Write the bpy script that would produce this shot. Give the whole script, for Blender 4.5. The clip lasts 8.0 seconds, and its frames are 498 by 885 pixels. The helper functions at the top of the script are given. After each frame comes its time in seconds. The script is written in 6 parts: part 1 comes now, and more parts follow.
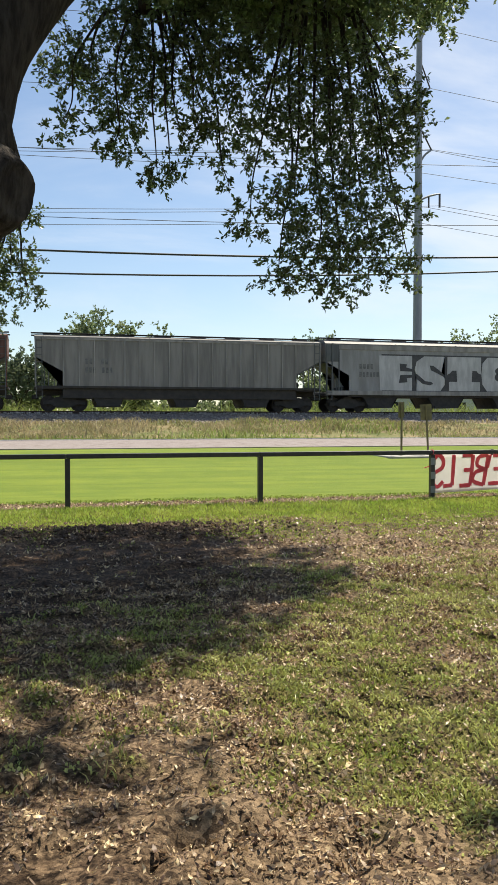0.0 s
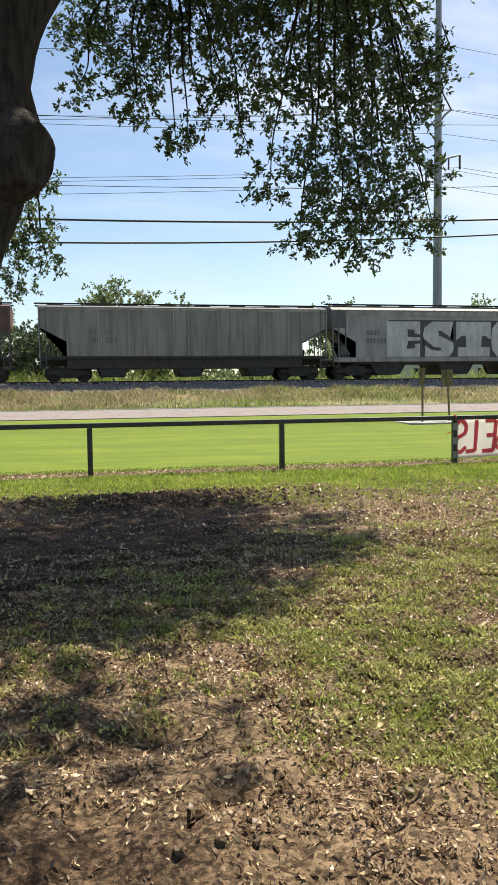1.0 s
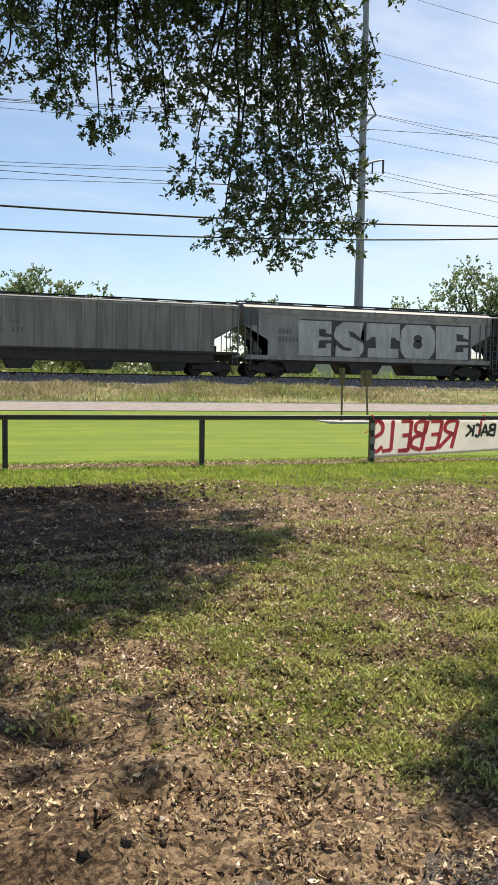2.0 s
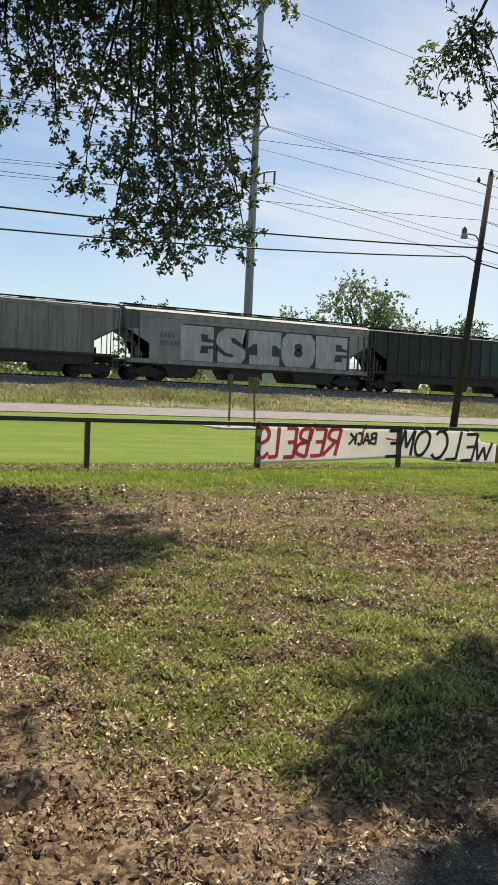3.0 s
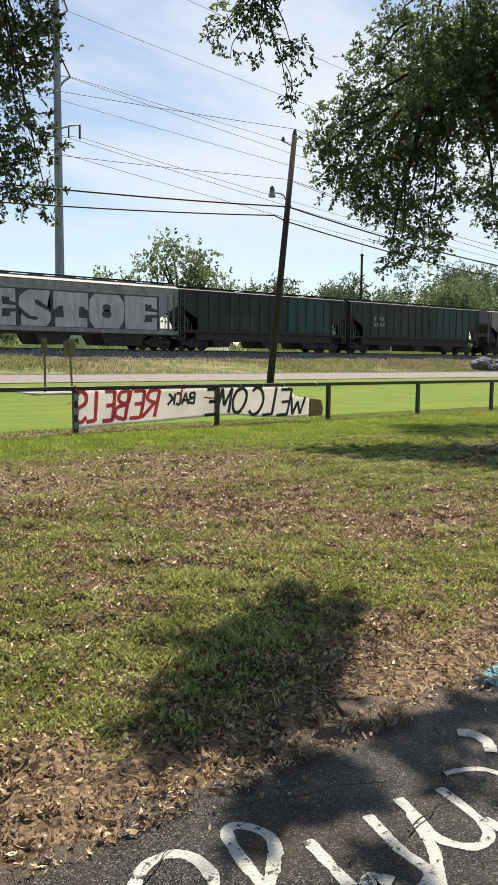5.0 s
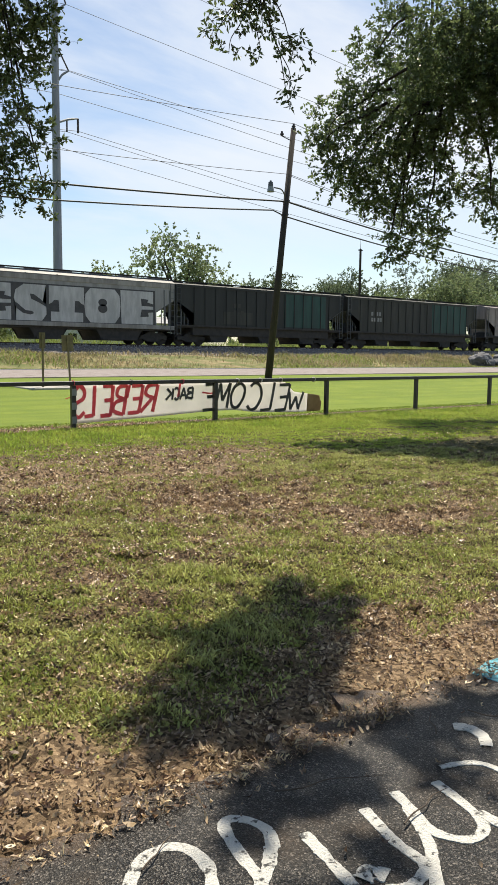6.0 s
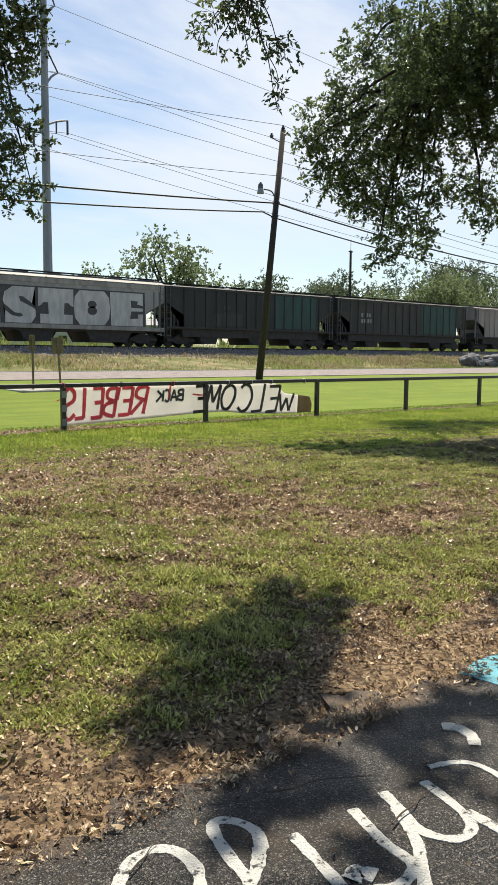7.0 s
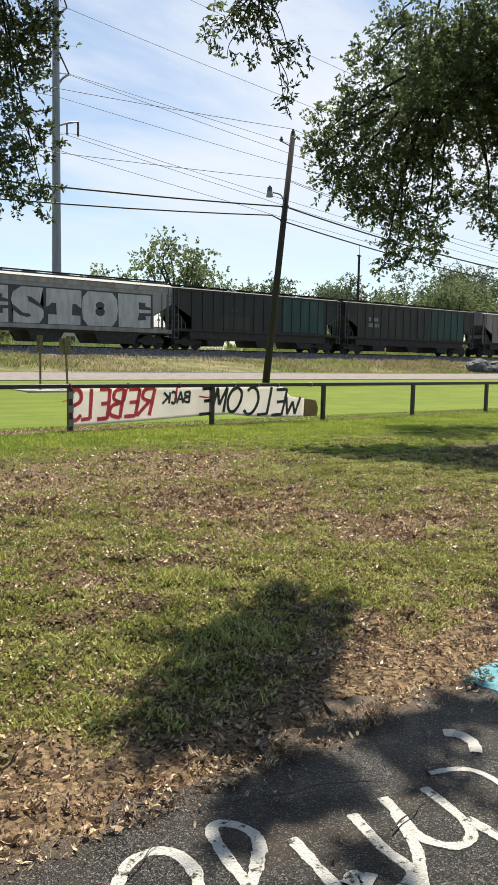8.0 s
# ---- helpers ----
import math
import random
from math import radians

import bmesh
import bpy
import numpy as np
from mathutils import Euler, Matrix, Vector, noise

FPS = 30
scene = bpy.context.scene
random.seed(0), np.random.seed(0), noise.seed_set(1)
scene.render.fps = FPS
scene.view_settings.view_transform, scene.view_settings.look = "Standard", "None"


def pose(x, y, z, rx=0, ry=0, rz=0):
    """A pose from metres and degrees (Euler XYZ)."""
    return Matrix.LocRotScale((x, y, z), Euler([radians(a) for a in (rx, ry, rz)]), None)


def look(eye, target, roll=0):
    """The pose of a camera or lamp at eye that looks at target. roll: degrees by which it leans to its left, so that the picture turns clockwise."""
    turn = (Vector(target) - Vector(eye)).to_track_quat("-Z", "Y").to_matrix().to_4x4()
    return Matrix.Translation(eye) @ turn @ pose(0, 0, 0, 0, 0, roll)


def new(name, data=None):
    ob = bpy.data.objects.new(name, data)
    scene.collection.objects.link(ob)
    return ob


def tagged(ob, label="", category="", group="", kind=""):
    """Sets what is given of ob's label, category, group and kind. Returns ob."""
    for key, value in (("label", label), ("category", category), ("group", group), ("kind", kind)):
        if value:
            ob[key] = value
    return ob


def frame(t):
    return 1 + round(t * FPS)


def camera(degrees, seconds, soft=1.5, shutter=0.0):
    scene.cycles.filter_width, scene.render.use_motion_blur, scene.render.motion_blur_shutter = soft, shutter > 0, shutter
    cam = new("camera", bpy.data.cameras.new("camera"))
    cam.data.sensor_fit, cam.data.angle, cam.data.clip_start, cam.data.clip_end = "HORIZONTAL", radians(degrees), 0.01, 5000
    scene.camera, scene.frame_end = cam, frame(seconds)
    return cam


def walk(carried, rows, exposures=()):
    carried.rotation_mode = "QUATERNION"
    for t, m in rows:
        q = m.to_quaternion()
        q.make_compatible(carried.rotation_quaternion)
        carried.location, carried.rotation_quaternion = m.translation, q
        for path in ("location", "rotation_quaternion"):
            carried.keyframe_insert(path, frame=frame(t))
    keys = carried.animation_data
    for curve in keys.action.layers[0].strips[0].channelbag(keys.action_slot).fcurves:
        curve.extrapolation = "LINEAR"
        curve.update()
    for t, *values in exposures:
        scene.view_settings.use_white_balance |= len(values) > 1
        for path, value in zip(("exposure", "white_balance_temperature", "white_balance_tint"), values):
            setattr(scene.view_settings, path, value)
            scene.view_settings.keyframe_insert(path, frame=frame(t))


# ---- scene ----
LENS = 34.3
PATH = [
    (0, (-6.455, -12.618, 1.341), (-5.961, -10.681, 1.286), -0.0),
    (0.5, (-6.496, -12.606, 1.338), (-6.045, -10.661, 1.219), 0.8),
    (1, (-6.487, -12.591, 1.318), (-6.04, -10.646, 1.186), -0.7),
    (1.2, (-6.491, -12.594, 1.324), (-6.043, -10.65, 1.188), -0.9),
    (2.3, (-6.465, -12.591, 1.32), (-5.764, -10.724, 1.178), 1.8),
    (2.5, (-6.469, -12.587, 1.316), (-5.745, -10.728, 1.174), 2.2),
    (3, (-6.467, -12.598, 1.317), (-5.575, -10.812, 1.196), 2.5),
    (3.5, (-6.448, -12.634, 1.324), (-5.247, -11.042, 1.181), 2.1),
    (4, (-6.44, -12.658, 1.329), (-5.189, -11.109, 1.139), 0.9),
    (4.5, (-6.429, -12.664, 1.327), (-5.176, -11.118, 1.127), 0.5),
    (6, (-6.434, -12.674, 1.329), (-5.176, -11.134, 1.11), 0.6),
    (6.5, (-6.43, -12.68, 1.331), (-5.164, -11.146, 1.116), 0.5),
    (7, (-6.426, -12.684, 1.329), (-5.151, -11.157, 1.114), 0.4),
    (7.5, (-6.432, -12.693, 1.335), (-5.148, -11.174, 1.12), 0.7),
    (8, (-6.424, -12.689, 1.331), (-5.161, -11.153, 1.123), 1.1),
]
cam = camera(LENS, 8.0)
walk(cam, [(t, look(eye, target, roll)) for t, eye, target, roll in PATH], [(0, 0.52, 6560, 9), (1.0, 0.62, 6560, 9), (2.5, 0.43, 6560, 9), (3.5, 0.25, 6560, 9), (4.2, 0.40, 6560, 9), (8, 0.47, 6560, 9)])

# ---- sky, sun, exposure ----
SUN_AZ, SUN_EL = 45.0, 60.0            # degrees clockwise from +y, degrees up
sun_way = Vector((math.sin(radians(SUN_AZ)) * math.cos(radians(SUN_EL)),
                  math.cos(radians(SUN_AZ)) * math.cos(radians(SUN_EL)), math.sin(radians(SUN_EL))))
sun_data = bpy.data.lights.new("sun", "SUN")
sun_data.energy, sun_data.angle, sun_data.color = 5.0, radians(0.55), (1.0, 0.91, 0.76)
sun = new("sun", sun_data)
sun.matrix_basis = look(sun_way * 60, (0, 0, 0))

world = bpy.data.worlds.new("sky")
scene.world = world
world.use_nodes = True
wt = world.node_tree
wt.nodes.clear()


def wire(tree, a, b):
    tree.links.new(a, b)


def node(tree, kind, **values):
    n = tree.nodes.new(kind)
    for key, value in values.items():
        n.inputs[key].default_value = value
    return n


def maths(tree, op, a, b=None, clamp=False):
    n = tree.nodes.new("ShaderNodeMath")
    n.operation, n.use_clamp = op, clamp
    for i, v in enumerate((a, b)):
        if v is None:
            continue
        if isinstance(v, (int, float)):
            n.inputs[i].default_value = v
        else:
            tree.links.new(v, n.inputs[i])
    return n.outputs[0]


def blend(tree, fac, a, b):
    n = tree.nodes.new("ShaderNodeMix")
    n.data_type = "RGBA"
    for slot, v in ((0, fac), (6, a), (7, b)):
        if isinstance(v, (int, float)):
            n.inputs[slot].default_value = v
        elif isinstance(v, tuple):
            n.inputs[slot].default_value = (*v[:3], 1)
        else:
            tree.links.new(v, n.inputs[slot])
    return n.outputs[2]


def ramp(tree, fac, lo, hi, a=0.0, b=1.0):
    n = tree.nodes.new("ShaderNodeMapRange")
    n.interpolation_type = "SMOOTHSTEP"
    for key, v in (("From Min", lo), ("From Max", hi), ("To Min", a), ("To Max", b)):
        n.inputs[key].default_value = v
    tree.links.new(fac, n.inputs["Value"])
    return n.outputs[0]


def build_sky():
    sky = wt.nodes.new("ShaderNodeTexSky")
    sky.sky_type, sky.sun_disc = "NISHITA", False
    sky.sun_elevation, sky.sun_rotation = radians(SUN_EL), radians(SUN_AZ)
    sky.air_density, sky.dust_density, sky.ozone_density = 1.0, 0.5, 1.0
    co = wt.nodes.new("ShaderNodeTexCoord")
    sep = wt.nodes.new("ShaderNodeSeparateXYZ")
    wire(wt, co.outputs["Generated"], sep.inputs[0])
    x, y, z = sep.outputs
    flat = maths(wt, "ADD", maths(wt, "MAXIMUM", z, 0.0), 0.22)
    com = wt.nodes.new("ShaderNodeCombineXYZ")
    wire(wt, maths(wt, "DIVIDE", x, flat), com.inputs[0])
    wire(wt, maths(wt, "MULTIPLY", maths(wt, "DIVIDE", y, flat), 1.9), com.inputs[1])
    veil = node(wt, "ShaderNodeTexNoise", Scale=0.9, Detail=7.0, Roughness=0.58, Distortion=0.4)
    wire(wt, com.outputs[0], veil.inputs["Vector"])
    # thin high cloud, thicker towards the sun's side of the sky
    side = maths(wt, "ADD", maths(wt, "MULTIPLY", x, 0.75), maths(wt, "MULTIPLY", y, 0.25))
    thick = maths(wt, "ADD", maths(wt, "MULTIPLY", veil.outputs["Fac"], 1.0), maths(wt, "MULTIPLY", side, 0.62))
    cover = ramp(wt, thick, 0.64, 1.02, 0.0, 0.9)
    high = ramp(wt, z, 0.0, 0.28, 0.12, 1.0)
    cover = maths(wt, "MULTIPLY", cover, high)
    colour = blend(wt, cover, sky.outputs["Color"], (6.8, 7.1, 7.6))
    back = node(wt, "ShaderNodeBackground", Strength=SKY)
    out = wt.nodes.new("ShaderNodeOutputWorld")
    wire(wt, colour, back.inputs["Color"])
    wire(wt, back.outputs[0], out.inputs["Surface"])


SKY = 0.098
build_sky()


# ---- materials ----
def mat(name, base, second=None, scale=6.0, rough=0.7, metal=0.0, bump=0.0, bump_scale=40.0, spread=0.0, stretch=(1, 1, 1),
        translucent=0.0, island=0.0, spec=0.5, lo=0.35, hi=0.65):
    """base and second are mixed by a two-scale noise at real size; spread varies each object, island each loose piece."""
    m = bpy.data.materials.new(name)
    m.use_nodes = True
    t = m.node_tree
    b = t.nodes["Principled BSDF"]
    b.inputs["Roughness"].default_value, b.inputs["Metallic"].default_value = rough, metal
    b.inputs["Specular IOR Level"].default_value = spec
    co = t.nodes.new("ShaderNodeTexCoord")
    mp = t.nodes.new("ShaderNodeMapping")
    mp.inputs["Scale"].default_value = stretch
    wire(t, co.outputs["Object"], mp.inputs["Vector"])
    n1 = node(t, "ShaderNodeTexNoise", Scale=scale, Detail=8.0, Roughness=0.62)
    wire(t, mp.outputs[0], n1.inputs["Vector"])
    fac = ramp(t, n1.outputs["Fac"], lo, hi)
    colour = blend(t, fac, base, second or tuple(0.75 * c for c in base))
    if spread or island:
        if island:
            r = t.nodes.new("ShaderNodeNewGeometry").outputs["Random Per Island"]
        else:
            r = t.nodes.new("ShaderNodeObjectInfo").outputs["Random"]
        amount = island or spread
        hsv = t.nodes.new("ShaderNodeHueSaturation")
        wire(t, colour, hsv.inputs["Color"])
        wire(t, maths(t, "ADD", maths(t, "MULTIPLY", r, 2 * amount), 1 - amount), hsv.inputs["Value"])
        wire(t, maths(t, "ADD", maths(t, "MULTIPLY", r, 0.06 * amount), 0.5 - 0.03 * amount), hsv.inputs["Hue"])
        colour = hsv.outputs["Color"]
    wire(t, colour, b.inputs["Base Color"])
    if bump:
        n2 = node(t, "ShaderNodeTexNoise", Scale=bump_scale, Detail=6.0, Roughness=0.6)
        wire(t, mp.outputs[0], n2.inputs["Vector"])
        bp = node(t, "ShaderNodeBump", Strength=bump, Distance=0.02)
        wire(t, n2.outputs["Fac"], bp.inputs["Height"])
        wire(t, bp.outputs[0], b.inputs["Normal"])
    if translucent:
        tr = t.nodes.new("ShaderNodeBsdfTranslucent")
        wire(t, colour, tr.inputs["Color"])
        mix = node(t, "ShaderNodeMixShader", Fac=translucent)
        wire(t, b.outputs[0], mix.inputs[1])
        wire(t, tr.outputs[0], mix.inputs[2])
        wire(t, mix.outputs[0], t.nodes["Material Output"].inputs["Surface"])
    return m


def ground_material():
    """Soil, leaf crumbs and turf, by the masks 'turf' and 'litter' that the ground carries."""
    m = bpy.data.materials.new("ground")
    m.use_nodes = True
    t = m.node_tree
    b = t.nodes["Principled BSDF"]
    b.inputs["Roughness"].default_value, b.inputs["Specular IOR Level"].default_value = 0.92, 0.2
    co = t.nodes.new("ShaderNodeTexCoord").outputs["Object"]

    def noise_at(scale, detail=8.0, rough=0.65):
        n = node(t, "ShaderNodeTexNoise", Scale=scale, Detail=detail, Roughness=rough)
        wire(t, co, n.inputs["Vector"])
        return n.outputs["Fac"]

    def mask(name):
        a = t.nodes.new("ShaderNodeAttribute")
        a.attribute_name = name
        return a.outputs["Fac"]
    fine, mid, big = noise_at(38.0), noise_at(7.0), noise_at(0.7)
    soil = blend(t, ramp(t, mid, 0.35, 0.7), (0.075, 0.046, 0.028), (0.235, 0.155, 0.095))
    soil = blend(t, ramp(t, fine, 0.4, 0.62), (0.026, 0.016, 0.010), soil)
    vor = node(t, "ShaderNodeTexVoronoi", Scale=55.0, Randomness=1.0)
    wire(t, co, vor.inputs["Vector"])
    sep = t.nodes.new("ShaderNodeSeparateColor")
    wire(t, vor.outputs["Color"], sep.inputs[0])
    crumbs = blend(t, sep.outputs[0], (0.035, 0.022, 0.014), (0.42, 0.30, 0.185))
    crumb_fac = maths(t, "MULTIPLY", ramp(t, maths(t, "ADD", maths(t, "MULTIPLY", mask("litter"), 0.8), maths(t, "MULTIPLY", fine, 0.6)), 0.45, 0.8), 0.8)
    colour = blend(t, crumb_fac, soil, crumbs)
    green = blend(t, ramp(t, mid, 0.3, 0.7), (0.14, 0.145, 0.036), (0.24, 0.24, 0.065))
    green = blend(t, ramp(t, fine, 0.35, 0.7), (0.030, 0.027, 0.012), green)
    turf = maths(t, "ADD", mask("turf"), maths(t, "MULTIPLY", maths(t, "SUBTRACT", mid, 0.5), 0.9))
    colour = blend(t, maths(t, "MULTIPLY", ramp(t, turf, 0.38, 0.85), 0.78), colour, green)
    lawn = blend(t, ramp(t, big, 0.35, 0.65), (0.14, 0.20, 0.024), (0.205, 0.255, 0.03))
    mp = t.nodes.new("ShaderNodeMapping")
    mp.inputs["Scale"].default_value = (0.06, 1.1, 1)
    wire(t, co, mp.inputs["Vector"])
    swath = node(t, "ShaderNodeTexNoise", Scale=1.0, Detail=4.0, Roughness=0.6)
    wire(t, mp.outputs[0], swath.inputs["Vector"])
    lawn = blend(t, ramp(t, swath.outputs["Fac"], 0.35, 0.65, 0.0, 0.7), lawn, (0.115, 0.165, 0.02))
    lawn = blend(t, ramp(t, fine, -0.2, 0.7), (0.15, 0.215, 0.034), lawn)
    colour = blend(t, mask("lawn"), colour, lawn)
    dry = blend(t, ramp(t, big, 0.35, 0.6), (0.30, 0.24, 0.13), (0.13, 0.15, 0.05))
    colour = blend(t, mask("bank"), colour, dry)
    wire(t, colour, b.inputs["Base Color"])
    bp = node(t, "ShaderNodeBump", Strength=0.7, Distance=0.03)
    wire(t, maths(t, "ADD", fine, mid), bp.inputs["Height"])
    wire(t, bp.outputs[0], b.inputs["Normal"])
    return m


def asphalt_material(name, dark, light, gravel=110.0, sheen=0.55, fringe=0.0, speck=1.0):
    m = bpy.data.materials.new(name)
    m.use_nodes = True
    t = m.node_tree
    b = t.nodes["Principled BSDF"]
    b.inputs["Specular IOR Level"].default_value = 0.32
    co = t.nodes.new("ShaderNodeTexCoord").outputs["Object"]
    vor = node(t, "ShaderNodeTexVoronoi", Scale=gravel)
    wire(t, co, vor.inputs["Vector"])
    sep = t.nodes.new("ShaderNodeSeparateColor")
    wire(t, vor.outputs["Color"], sep.inputs[0])
    n1 = node(t, "ShaderNodeTexNoise", Scale=2.2, Detail=8.0, Roughness=0.6)
    wire(t, co, n1.inputs["Vector"])
    stones = blend(t, maths(t, "POWER", sep.outputs[0], speck), dark, light)
    dusty = blend(t, ramp(t, n1.outputs["Fac"], 0.50, 0.74, 0.0, 0.55), stones, blend(t, sep.outputs[1], (0.035, 0.025, 0.018), (0.13, 0.09, 0.06)))
    if fringe:
        sp = t.nodes.new("ShaderNodeSeparateXYZ")
        wire(t, co, sp.inputs[0])
        far = maths(t, "ADD", ramp(t, sp.outputs[1], fringe - 0.42, fringe + 0.05), maths(t, "MULTIPLY", n1.outputs["Fac"], 1.3))
        dusty = blend(t, ramp(t, far, 1.2, 1.8, 0.0, 0.5), dusty, blend(t, sep.outputs[1], (0.08, 0.05, 0.032), (0.25, 0.165, 0.105)))
    wire(t, dusty, b.inputs["Base Color"])
    wire(t, ramp(t, n1.outputs["Fac"], 0.3, 0.7, sheen - 0.08, sheen + 0.3), b.inputs["Roughness"])
    bp = node(t, "ShaderNodeBump", Strength=0.75, Distance=0.0035)
    wire(t, vor.outputs["Distance"], bp.inputs["Height"])
    wire(t, bp.outputs[0], b.inputs["Normal"])
    return m


